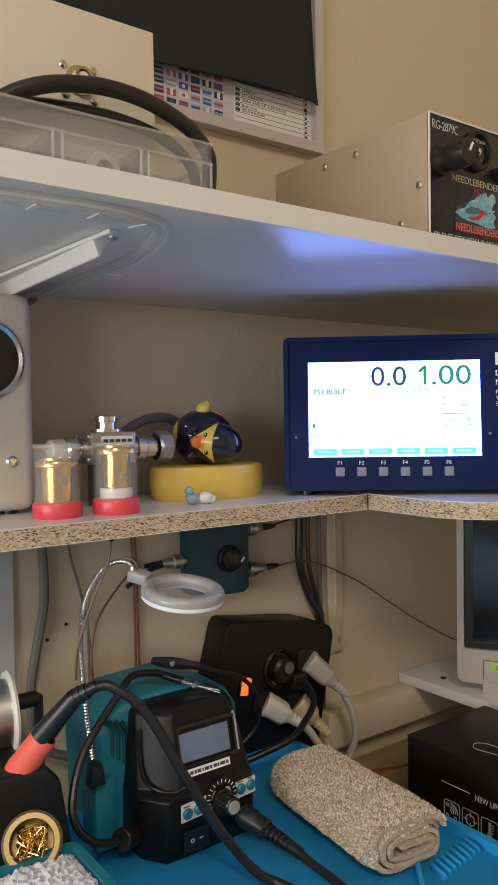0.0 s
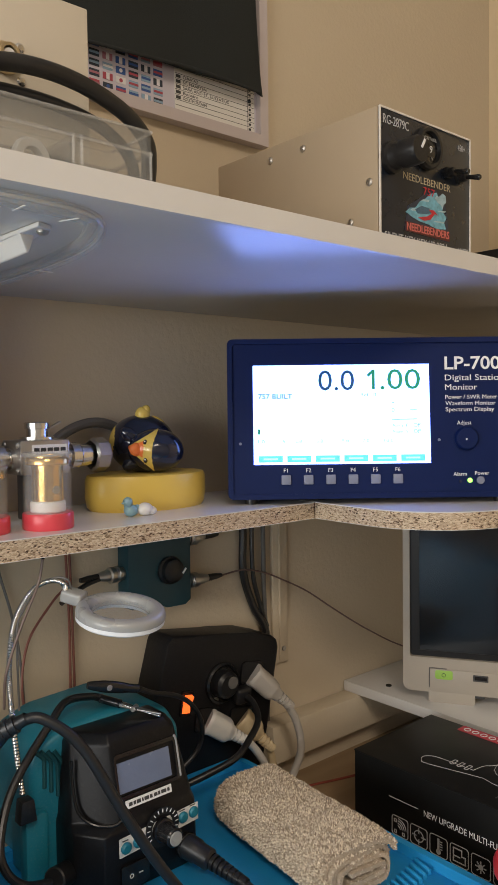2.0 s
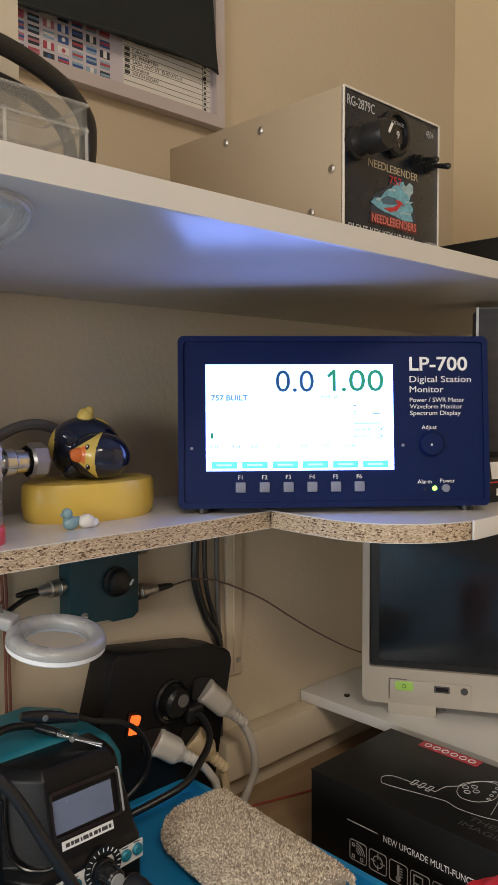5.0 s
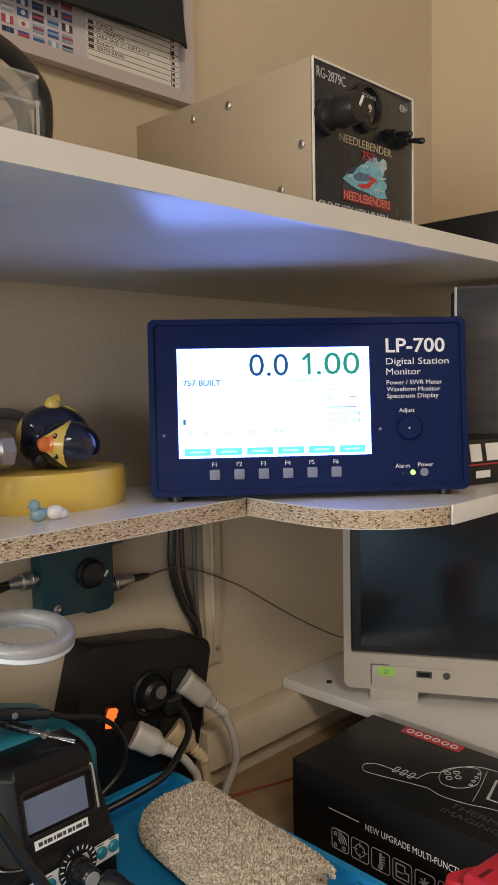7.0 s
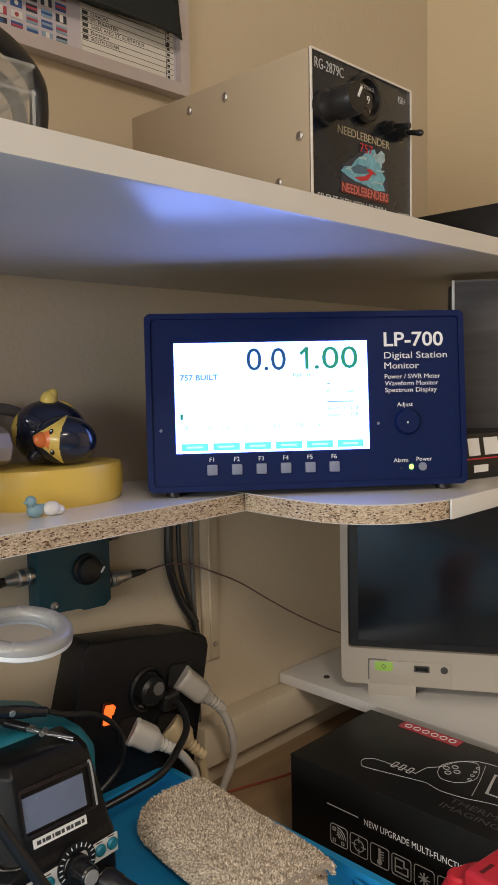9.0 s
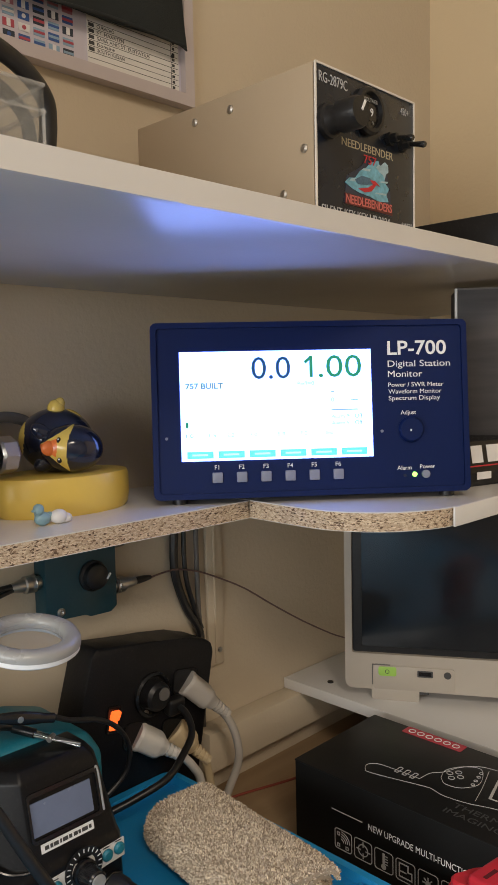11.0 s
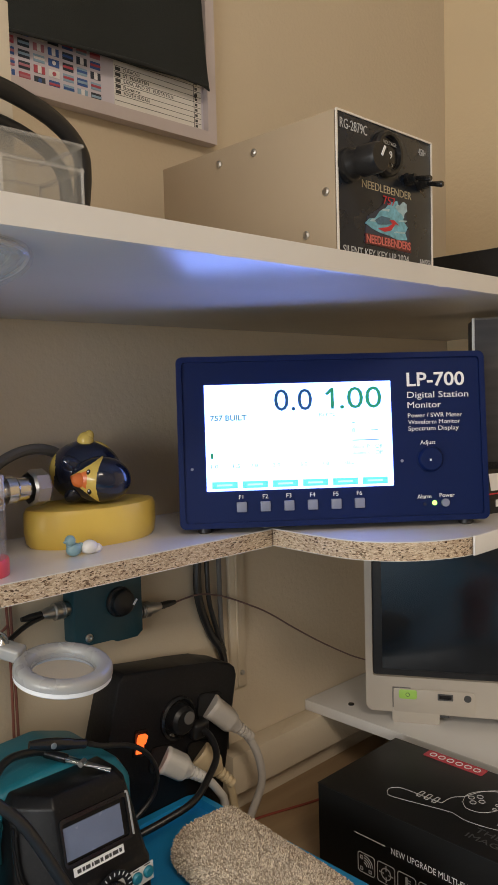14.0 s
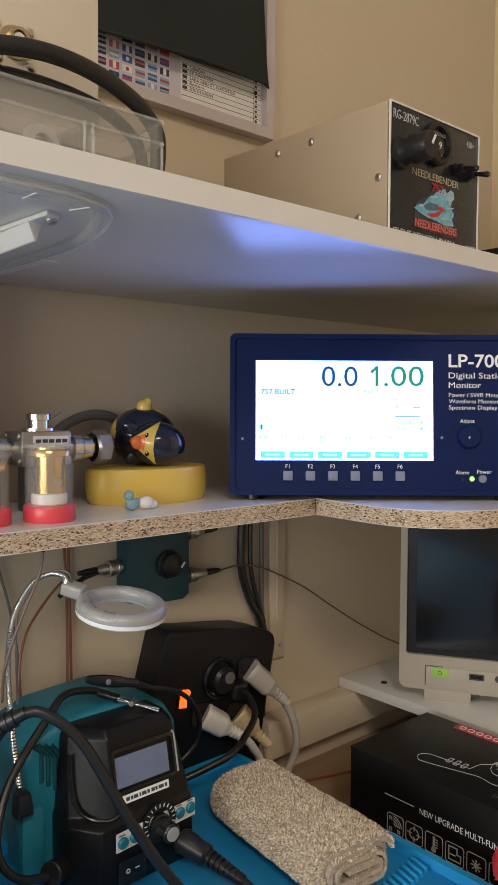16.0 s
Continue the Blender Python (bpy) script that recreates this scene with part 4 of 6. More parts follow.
def vial(x, y, spacer):
    ob = thing("sample_vial", pose(x, y, MID1), "clear vial with red cap holding a brass fitting" + (" and white spacer" if spacer else ""), "vial", "vials on the shelf")
    R = 0.0175
    part("cap", lathe([(0, 0), (R, 0), (R + 0.0006, 0.001), (R + 0.0006, 0.0105), (R, 0.0115), (0, 0.0115)], None, 36), M_CAP, ob, "red plastic cap at the bottom")
    part("glass", lathe([(R - 0.0004, 0.0105), (R - 0.0002, 0.0520), (R - 0.002, 0.0535), (0, 0.0535), (0, 0.0522), (R - 0.0022, 0.0520), (R - 0.0016, 0.0510), (R - 0.0016, 0.0105)], None, 36), M_CLEAR, ob, "clear plastic tube")
    part("tube_rim", lathe([(R - 0.0030, 0.0528), (R - 0.0002, 0.0520), (R + 0.0003, 0.0532), (R - 0.0008, 0.0545), (R - 0.0030, 0.0540)], None, 36), M_RIM, ob, "moulded clear rim")
    z = 0.0117
    if spacer:
        part("spacer", rod(0.0125, z, z + 0.008, None, 28), M_WPLASTIC, ob, "white ring")
        z += 0.0082
    h = z + 0.0310
    f = part("fitting", lathe([(0, z), (0.0110, z), (0.0110, h - 0.0055), (0.0150, h - 0.0052), (0.0155, h - 0.0045), (0.0155, h - 0.0015), (0.0145, h), (0.0120, h + 0.0002), (0.0120, h + 0.0016), (0.0060, h + 0.0018), (0.0055, h - 0.002), (0, h - 0.002)], None, 32), M_BRASS, ob, "brass cylinder fitting")
    part("screw_hole", lathe([(0.0030, 0), (0.0030, 0.0006), (0.0018, 0.0006), (0.0018, 0.0001), (0, 0.0001)], on(FRONT, 0.001, -0.0110, 0.028), 14), M_STEEL, f)


vial(0.2270, 0.546, False)
vial(0.2715, 0.538, True)


def coupler():
    ob = thing("coax_coupler", pose(0.286, 0.585, MID1), "silver coaxial coupler block with a paper label", "coupler")
    z = 0.0360
    part("block", box(-0.020, 0.020, -0.016, 0.016, z, z + 0.026, 0.0012), M_STEEL, ob)
    # support for the block, coloured dark for the shadow beneath it
    part("lower_flange", box(-0.010, 0.010, -0.004, 0.014, 0, z, 0.001), mat("shadow_dark_bracket", (0.06, 0.055, 0.05), 0.5, 0.3), ob)
    lb = part("paper_label", bar(-0.0110, 0.0175, z + 0.0100, z + 0.0225, 0.0160, 0.0004, m=FRONT), M_WHITE, ob, "white printed label")
    for k in range(2):
        for j in range(5):
            part("print_bar", bar(-0.0095 + 0.0054 * j, -0.0053 + 0.0054 * j, z + 0.0118 + 0.0055 * k, z + 0.0146 + 0.0055 * k, 0.0165, 0.0002, m=FRONT), M_INK, lb)
    top = part("top_socket", lathe([(0.0130, 0), (0.0130, 0.002), (0.0080, 0.0022), (0.0080, 0.008), (0.0095, 0.0085), (0.0095, 0.0125), (0.0085, 0.0135), (0, 0.0135)], pose(0.001, 0, z + 0.026), 28), M_CHROME, ob, "knurled silver socket")
    part("lug", box(0, 0.011, -0.0012, 0.0012, 0, 0.0016, 0.0005, m=pose(0.0115, 0, z + 0.0335, 0, -28, 0)), M_STEEL, top)
    for s, L in ((1, 0.034), (-1, 0.018)):
        m = pose(s * 0.020, 0, z + 0.012, 0, 90 * s, 0)
        part("side_connector", lathe([(0.0085, 0), (0.0085, 0.003), (0.0065, 0.0032), (0.0065, 0.007), (0.0105, 0.0075), (0.0105, 0.0145), (0.0088, 0.0165), (0.0088, L - 0.006), (0.0070, L), (0, L)], m, 18), M_CHROME, ob, "knurled silver coax connector")
        for a in (-1, 1):
            for b in (-1, 1):
                part("corner_screw", ball((s * 0.0206, a * 0.0115, z + 0.013 + b * 0.0095), (0.0016, 0.0026, 0.0026), u=10, v=6), M_STEEL, ob)
    part("sleeve", lathe([(0.0120, 0), (0.0138, 0.002), (0.0138, 0.0120), (0.0120, 0.0140), (0.0080, 0.0150), (0, 0.0150)], pose(0.047, 0, z + 0.012, 0, 90, 0), 8), M_STEEL, ob, "bright hexagonal coax nut")
    part("left_sleeve", rod(0.0088, 0, 0.013, pose(-0.0360, 0, z + 0.012, 0, -90, 0), 24), M_CREAM, ob, "cream plastic sleeve")


coupler()
gc = thing("grey_cable", pose(0, 0, 0), "grey coaxial cable curving behind the coupler", "cable")
part("cable", tube([(0.315, 0.628, 0.978), (0.312, 0.630, 1.000), (0.322, 0.630, 1.028), (0.345, 0.630, 1.043), (0.370, 0.630, 1.046), (0.392, 0.632, 1.036), (0.40, 0.633, 1.010)], 0.0045, 10), M_GREYCABLE, gc)

base = thing("oval_dish", pose(0.3925, 0.5930, MID1), "glossy yellow oval ceramic dish under the figurine", "dish")
part("dish", lathe([(0, 0), (0.0535, 0), (0.0560, 0.003), (0.0575, 0.012), (0.0572, 0.0260), (0.0555, 0.0292), (0.0520, 0.0300), (0, 0.0300)], pose(0, 0, 0) @ Matrix.Diagonal((1, 0.64, 1, 1)), 56), M_YELLOW, base)


def penguin():
    """One plain figure lying on its side: body, head, face, beak, eyes, wings and feet."""
    mats = [mat("navy_glaze", (0.012, 0.016, 0.035), 0.15, vary=0.1, bump=0, coat=0.5), mat("yellow_glaze", (0.72, 0.52, 0.12), 0.2, bump=0), mat("orange_glaze", (0.80, 0.20, 0.05), 0.2, bump=0), M_WHITE, M_SHINYBLACK]
    b = bmesh.new()

    def add(c, r, rot=(0, 0, 0), pick=0, u=32, v=20):
        k = bmesh.new()
        bmesh.ops.create_uvsphere(k, u_segments=u, v_segments=v, radius=1)
        for f in k.faces:
            q = f.calc_center_median()
            f.material_index = pick(q) if callable(pick) else pick
        bmesh.ops.transform(k, matrix=pose(*c, *rot) @ Matrix.Diagonal((*r, 1)), verts=k.verts)
        join(b, k)
    def cap(q):
        """Navy crown, yellow cheeks and orange bill drawn on the round head."""
        if q.y > 0.05 or q.x > -0.16 + 0.20 * q.z * q.z:
            return 0
        w = abs(q.z - 0.02)
        if w > 0.95 * (q.x + 1.0) + 0.04:
            return 0
        return 2 if q.x < -0.46 and w < 0.62 * (q.x + 1.0) + 0.05 else 1
    add((-0.0040, 0.0070, 0.0250), (0.0288, 0.0220, 0.0252), (0, 6, 0), lambda q: 1 if q.x < -0.84 and q.z > -0.45 and q.y < 0.4 else 0, 96, 64)
    add((0.0070, -0.0085, 0.0200), (0.0240, 0.0190, 0.0184), (0, 6, 0), cap, 200, 120)
    add((-0.0095, -0.0212, 0.0212), (0.0066, 0.0040, 0.0058), (0, 4, 32), 2, 28, 16)
    for z in (0.0272, 0.0122):
        add((-0.0022, -0.0243, z), (0.0018, 0.0012, 0.0023), (0, 6, 18), 4, 14, 8)
        add((-0.0026, -0.0253, z + 0.0008), (0.0006, 0.0005, 0.0007), (0, 0, 15), 3, 8, 6)
    add((-0.0125, -0.0085, 0.0310), (0.0125, 0.0060, 0.0065), (0, 34, 24), 0, 28, 16)
    add((-0.0110, -0.0035, 0.0110), (0.0125, 0.0060, 0.0070), (0, -32, 24), 0, 28, 16)
    add((-0.0035, 0.0040, 0.0500), (0.0066, 0.0068, 0.0072), (0, 14, 0), 1, 24, 14)
    add((-0.0010, 0.0040, 0.0532), (0.0042, 0.0046, 0.0055), (0, 24, 0), 1, 20, 12)
    add((0.0095, 0.0060, 0.0435), (0.0085, 0.0050, 0.0040), (0, 34, 0), 1, 20, 12)
    ob = tagged(obj("penguin_figurine", b, mats), "glazed black and yellow penguin figurine lying on its side", "figurine")
    ob.matrix_world = pose(0.3900, 0.5880, MID1 + 0.0297, 0, 0, -32)


penguin()

M_PALEBLUE = mat("pale_blue_glaze", (0.22, 0.36, 0.40), 0.3, vary=0.08)
db = ball((0, 0, 0.0050), (0.0062, 0.0045, 0.0050), u=20, v=12)
ball((-0.0035, -0.001, 0.0120), 0.0040, u=16, v=10, bm=db)
ball((-0.0030, 0, 0.0085), (0.0030, 0.0030, 0.0040), u=12, v=8, bm=db)
ball((-0.0075, -0.0015, 0.0115), (0.0020, 0.0014, 0.0010), u=10, v=6, bm=db)
ball((0.0055, 0, 0.0070), (0.0030, 0.0024, 0.0024), u=10, v=6, bm=db)
duck = tagged(obj("bird_figurine", db, M_PALEBLUE), "tiny pale blue bird figurine on the shelf edge", "figurine")
duck.matrix_world = pose(0.3450, 0.5445, MID1)
peb = ball((0, 0, 0.0052), (0.0068, 0.0055, 0.0052), u=20, v=12)
ball((0.0055, 0.0, 0.0036), (0.0050, 0.0045, 0.0036), u=14, v=10, bm=peb)
pb = tagged(obj("shell_ornament", peb, M_WPLASTIC), "tiny white shell ornament beside the bird", "ornament")
pb.matrix_world = pose(0.3570, 0.5430, MID1)

# ---- coax switch on the wall below the middle shelf ----
sw = thing("coax_switch", pose(0.4285, WALL_Y - 0.001, 0.9050), "dark teal metal coax switch fixed to the wall", "switch")
part("body", prism([(-0.0350, 0.052), (0.0360, 0.052), (0.0360, -0.0320), (0.0295, -0.0365), (0.0080, -0.0360), (0.0020, -0.0320), (-0.0310, -0.0320), (-0.0350, -0.0275)], -0.0190, -0.001, 0.001), M_TEALDARK, sw)
part("knob", lathe([(0.0135, 0), (0.0135, 0.003), (0.0115, 0.004), (0.0110, 0.009), (0.0095, 0.0100), (0, 0.0100)], on(FRONT, 0.0105, -0.0190, 0.000), 28), M_RUBBER, sw, "round black selector knob")
part("knob_mark", box(-0.0008, 0.0008, -0.0108, -0.0098, 0, 0.006, m=pose(0.0190, -0.0190, -0.0030, 0, 40, 0)), M_WHITE, sw)
part("screw", lathe([(0.0038, 0), (0.0038, 0.0008), (0.0022, 0.0016), (0.0010, 0.0006), (0, 0.0006)], on(FRONT, -0.0215, -0.0190, -0.0255), 16), M_STEEL, sw)
for s, zz, L in ((-1, 0.0020, 0.026), (1, -0.0170, 0.028), (1, 0.0255, 0.024)):
    m = pose(s * 0.0352, -0.010, zz, 0, 90 * s, 0)
    c = part("connector", lathe([(0.0055, 0), (0.0055, 0.004), (0.0072, 0.0045), (0.0076, 0.006), (0.0070, 0.0066), (0.0076, 0.0072), (0.0070, 0.0090), (0.0074, 0.0100), (0.0074, 0.014), (0.0056, 0.0150), (0.0052, L - 0.006), (0.0036, L), (0, L)], m, 22), M_STEEL, sw, "silver screw-on coax plug")
    part("boot", lathe([(0.0036, L - 0.001), (0.0032, L + 0.010), (0.0020, L + 0.018), (0, L + 0.018)], m, 12), M_RUBBER, c, "black cable boot")

for name, lab, pts, r, mt in (
    ("thin_cable", "thin brown cable from the coax switch along the wall", [(0.490, 0.629, 0.8870), (0.512, 0.630, 0.8900), (0.535, 0.630, 0.8905), (0.561, 0.630, 0.8840), (0.587, 0.630, 0.8730), (0.627, 0.630, 0.8530), (0.671, 0.630, 0.8250), (0.717, 0.630, 0.7970), (0.768, 0.630, 0.7690), (0.798, 0.630, 0.7550), (0.83, 0.630, 0.7400)], 0.0009, mat("brown_cable", (0.16, 0.095, 0.085), 0.5)),
    ("thin_cable", "thin dark cable from the upper coax plug", [(0.486, 0.629, 0.9315), (0.510, 0.626, 0.936), (0.560, 0.623, 0.947), (0.64, 0.626, 0.955)], 0.0010, M_RUBBER),
    ("thin_cable", "thin black cable from the coax switch", [(0.368, 0.629, 0.908), (0.345, 0.622, 0.905), (0.317, 0.61, 0.897)], 0.0022, M_RUBBER),
    ("black_cable", "black cable hanging down the wall", [(0.538, 0.634, 0.960), (0.537, 0.634, 0.925), (0.537, 0.634, 0.886), (0.549, 0.633, 0.850), (0.561, 0.628, 0.825), (0.558, 0.622, 0.795)], 0.0042, M_RUBBER),
    ("black_cable", "thinner black cable hanging down the wall", [(0.550, 0.634, 0.960), (0.549, 0.634, 0.915), (0.550, 0.633, 0.880), (0.558, 0.632, 0.850), (0.566, 0.630, 0.825)], 0.0025, M_RUBBER),
    ("grey_wall_cable", "dark grey cable hanging down the wall", [(0.566, 0.635, 0.960), (0.566, 0.635, 0.900), (0.567, 0.635, 0.845), (0.569, 0.634, 0.800), (0.569, 0.634, 0.72)], 0.0026, M_GREYCABLE),
    ("grey_wall_cable", "thick grey cable hanging by the soldering corner", [(0.247, 0.632, 0.960), (0.248, 0.632, 0.936), (0.249, 0.632, 0.892), (0.241, 0.632, 0.850), (0.235, 0.632, 0.812), (0.238, 0.625, 0.775), (0.262, 0.620, 0.757), (0.30, 0.62, 0.755)], 0.0042, M_GREYCABLE),
    ("red_cable", "thin red-brown twin wire hanging on the wall", [(0.333, 0.635, 0.960), (0.335, 0.635, 0.930), (0.337, 0.635, 0.870), (0.337, 0.635, 0.800), (0.338, 0.635, 0.70)], 0.0012, mat("red_brown_wire", (0.22, 0.075, 0.05), 0.5)),
    ("red_cable", "thin red-brown wire beside its twin", [(0.3365, 0.635, 0.960), (0.3385, 0.635, 0.930), (0.3400, 0.635, 0.870), (0.3410, 0.635, 0.800), (0.342, 0.635, 0.70)], 0.0012, mat("red_brown_wire", (0.20, 0.07, 0.05), 0.5)),
    ("red_cable", "thin red wire drooping behind the ring lamp", [(0.335, 0.634, 0.905), (0.318, 0.630, 0.893), (0.292, 0.620, 0.868), (0.281, 0.610, 0.835), (0.284, 0.605, 0.80)], 0.0011, mat("red_brown_wire", (0.22, 0.08, 0.06), 0.5)),
    ("thin_cable", "thin grey wire hanging on the wall", [(0.273, 0.635, 0.960), (0.274, 0.635, 0.930), (0.285, 0.635, 0.887), (0.292, 0.635, 0.84), (0.296, 0.635, 0.75)], 0.0012, M_GREYCABLE),
    ("red_cable", "thin red wire lying along the desk", [(0.56, 0.622, 0.6464), (0.60, 0.612, 0.6464), (0.67, 0.590, 0.6464), (0.76, 0.575, 0.6464)], 0.0013, mat("red_wire", (0.25, 0.05, 0.03), 0.5)),
    ("grey_wall_cable", "grey lead rising behind the speaker", [(0.225, 0.638, 0.975), (0.228, 0.636, 1.02), (0.222, 0.636, 1.06), (0.224, 0.636, 1.10), (0.232, 0.636, 1.135), (0.25, 0.637, 1.149)], 0.0030, M_GREYCABLE),
):
    w = thing(name, pose(0, 0, 0), lab, "cable", "wires on the wall")
    part("wire", tube([(x * 1.0125, y * 1.0125, 1.045 + (z - 1.045) * 1.0125) if y > 0.6 and z > 0.66 and z < 0.965 else (x, y, z) for x, y, z in pts], r, 8), mt, w)

# clip under the narrow board with a thin wire, and a pale board on the wall by the spool
wc = thing("cable_clip", pose(0.2600, 0.5250, MID0), "small black cable clip under the shelf board", "clip")
part("clip", lathe([(0.0026, 0.0), (0.0026, -0.0030), (0.0016, -0.0042), (0, -0.0042)], None, 12), M_SHINYBLACK, wc)
cw = thing("thin_cable", pose(0, 0, 0), "thin brown wire hanging from the small clip", "cable", "wires on the wall")
part("wire", tube([(0.2600, 0.5250, MID0 - 0.004), (0.2585, 0.5250, 0.945), (0.2554, 0.5250, 0.9347), (0.2430, 0.5250, 0.9090), (0.2350, 0.5260, 0.8880), (0.2325, 0.5290, 0.8730), (0.2360, 0.5400, 0.8500)], 0.0010, 8), mat("brown_lead", (0.16, 0.11, 0.09), 0.5), cw)
pbd = thing("pale_board", pose(0, 0, 0), "pale grey board fixed to the wall behind the spool", "board")
part("board", box(-0.05, 0.2265, WALL_Y - 0.006, WALL_Y - 0.0005, DESK, MID0 - 0.004, 0.0015), mat("pale_grey_board", (0.50, 0.51, 0.53), 0.5, vary=0.05, scale=10), pbd)

# conduit strip in the corner behind the cables
cs = thing("wall_strip", pose(0, 0, 0), "narrow beige strip screwed to the wall", "strip")
part("strip", box(0.5870, 0.6090, 0.6430, WALL_Y - 0.0005, 0.776, 0.960, 0.001), M_WALL, cs)
part("rib", box(0.5955, 0.5985, 0.6415, 0.6432, 0.778, 0.960, 0.0006), M_WALL, cs)
part("screw", rod(0.0028, 0, 0.0016, on(FRONT, 0.6020, 0.6430, 0.7915), 12), M_STEEL, cs)
for x, z in ((0.2750, 0.8630), (0.2570, 0.8520)):
    h = thing("wall_screw", on(FRONT, x, WALL_Y, z), "small dark screw head in the wall", "screw", "wall screws")
    part("head", rod(0.0016, -0.001, 0.0008, None, 10), M_SHINYBLACK, h)

# ---- power box with plugs ----

def pl(x, z):
    """From the wall's x and z to the box's own."""
    v = PB.inverted() @ Vector((x, 0.602, z))
    return v.x, v.z


PB = pose(0.4060, 0.602, 0.8580, 0, 9.5, 0)
pw = thing("power_box", PB, "dusty black power box with lit switch and plugs", "power box")
part("case", prism([pl(a, c) for a, c in ((0.4240, 0.8490), (0.4900, 0.8390), (0.5240, 0.8335), (0.5470, 0.8260), (0.5540, 0.8210), (0.5565, 0.8120), (0.5280, 0.6720), (0.3760, 0.6900), (0.4185, 0.8430))], 0.0, 0.0355, 0.003), mat("dusty_black", (0.006, 0.006, 0.0075), 0.45, vary=0.45, scale=30, bump=0.08, dust=0.02, spec=0.3), pw)

M_NEON = glow("neon_orange", (1.0, 0.13, 0.02), 1.5)
x, z = pl(0.4370, 0.7840)
rk = part("rocker_frame", hollow(rounded(-0.0065, 0.0065, -0.0118, 0.0118, 0.0015), rounded(-0.0045, 0.0045, -0.0098, 0.0098, 0.001), -0.001, 0.002, on(FRONT, x, 0, z)), M_SHINYBLACK, pw)
part("rocker_upper", prism([(-0.0042, 0.0008), (0.0042, 0.0008), (0.0042, 0.0090), (-0.0042, 0.0090)], -0.0045, 0.0, 0.0008, on(pose(0, 0, 0, 16), x, 0, z)), M_NEON, rk, "lit orange rocker half")
part("rocker_lower", prism([(-0.0042, -0.0090), (0.0042, -0.0090), (0.0042, -0.0008), (-0.0042, -0.0008)], -0.0020, 0.0015, 0.0008, on(pose(0, 0, 0, -10), x, 0, z)), M_NEON, rk, "lit orange rocker half")
x, z = pl(0.4800, 0.7930)
so = part("round_socket", lathe([(0.0200, 0), (0.0200, 0.003), (0.0180, 0.0045), (0.0165, 0.003), (0.0165, 0.0005), (0, 0.0005)], on(FRONT, x, 0, z), 36), M_SHINYBLACK, pw, "round black socket")
part("socket_plug", lathe([(0.0135, 0), (0.0130, 0.010), (0.010, 0.013), (0, 0.013)], on(FRONT, x, 0, z), 28), M_BLACK, so)
part("cap_spot", rod(0.0058, 0.0128, 0.0140, on(FRONT, x + 0.003, 0, z + 0.003), 20), M_GREYCABLE, so, "grey round cap")
x, z = pl(0.4720, 0.7780)
part("screw", rod(0.0030, 0, 0.0018, on(FRONT, x, 0, z), 12), M_STEEL, pw)
for X, Z in ((0.518, 0.7940), (0.461, 0.7620), (0.503, 0.7520)):
    x, z = pl(X, Z)
    part("outlet", plate(rounded(-0.0145, 0.0145, -0.0115, 0.0115, 0.005), -0.001, 0.0025, 0, on(FRONT, x, 0, z)), M_SHINYBLACK, pw, "black mains outlet")

def mains_plug(p, q, cord, material, label):
    """A moulded plug from the outlet at p towards q, with ribbed relief and cord."""
    ob = thing("mains_plug", Matrix.Identity(4), label, "plug", "plugs in the power box")
    m = aim(p, q)
    L = (Vector(q) - Vector(p)).length
    b = bmesh.new()
    rings = []
    for z, sx, sy in ((0, 0.0128, 0.0108), (0.002, 0.0134, 0.0114), (0.10 * L, 0.0134, 0.0114), (0.14 * L, 0.0126, 0.0106), (0.56 * L, 0.0122, 0.0104), (0.64 * L, 0.0108, 0.0094), (0.72 * L, 0.0074, 0.0070), (L - 0.008, 0.0062, 0.0062)):
        rings.append([b.verts.new((x, y, z)) for x, y in rounded(-sx, sx, -sy, sy, min(sx, sy) * 0.7, 4)])
    for r, s in zip(rings, rings[1:]):
        for i in range(len(r)):
            b.faces.new((r[i], r[(i + 1) % len(r)], s[(i + 1) % len(r)], s[i]))
    b.faces.new(rings[0]), b.faces.new(rings[-1][::-1])
    bmesh.ops.transform(b, matrix=m, verts=b.verts)
    part("body", b, material, ob)
    prof = []
    for k in range(5):
        z = L - 0.010 + k * 0.0042
        prof += [(0.0062 - 0.0003 * k, z), (0.0062 - 0.0003 * k, z + 0.0026), (0.0044, z + 0.0028), (0.0044, z + 0.0040)]
    part("strain_relief", lathe(prof, m, 16), material, ob, "ribbed strain relief")
    part("cord", tube([q] + cord, 0.0040, 12), material, ob)


mains_plug((0.518, 0.601, 0.794), (0.547, 0.585, 0.763), [(0.559, 0.583, 0.744), (0.567, 0.583, 0.722), (0.568, 0.584, 0.702), (0.559, 0.587, 0.680), (0.547, 0.592, 0.652)], mat("grey_beige_plug", (0.46, 0.42, 0.37), 0.45, vary=0.08, bump=0.06), "grey-beige moulded mains plug with grey cord")
mains_plug((0.461, 0.601, 0.762), (0.487, 0.583, 0.743), [(0.497, 0.581, 0.735), (0.510, 0.583, 0.720), (0.522, 0.587, 0.700), (0.528, 0.592, 0.652)], M_WPLASTIC, "white moulded mains plug low on the power box")
mains_plug((0.503, 0.601, 0.752), (0.520, 0.584, 0.729), [(0.527, 0.584, 0.716), (0.532, 0.585, 0.698), (0.536, 0.587, 0.680), (0.536, 0.592, 0.652)], mat("ivory_cord", (0.58, 0.46, 0.28), 0.45), "yellowed ivory mains plug and cord")

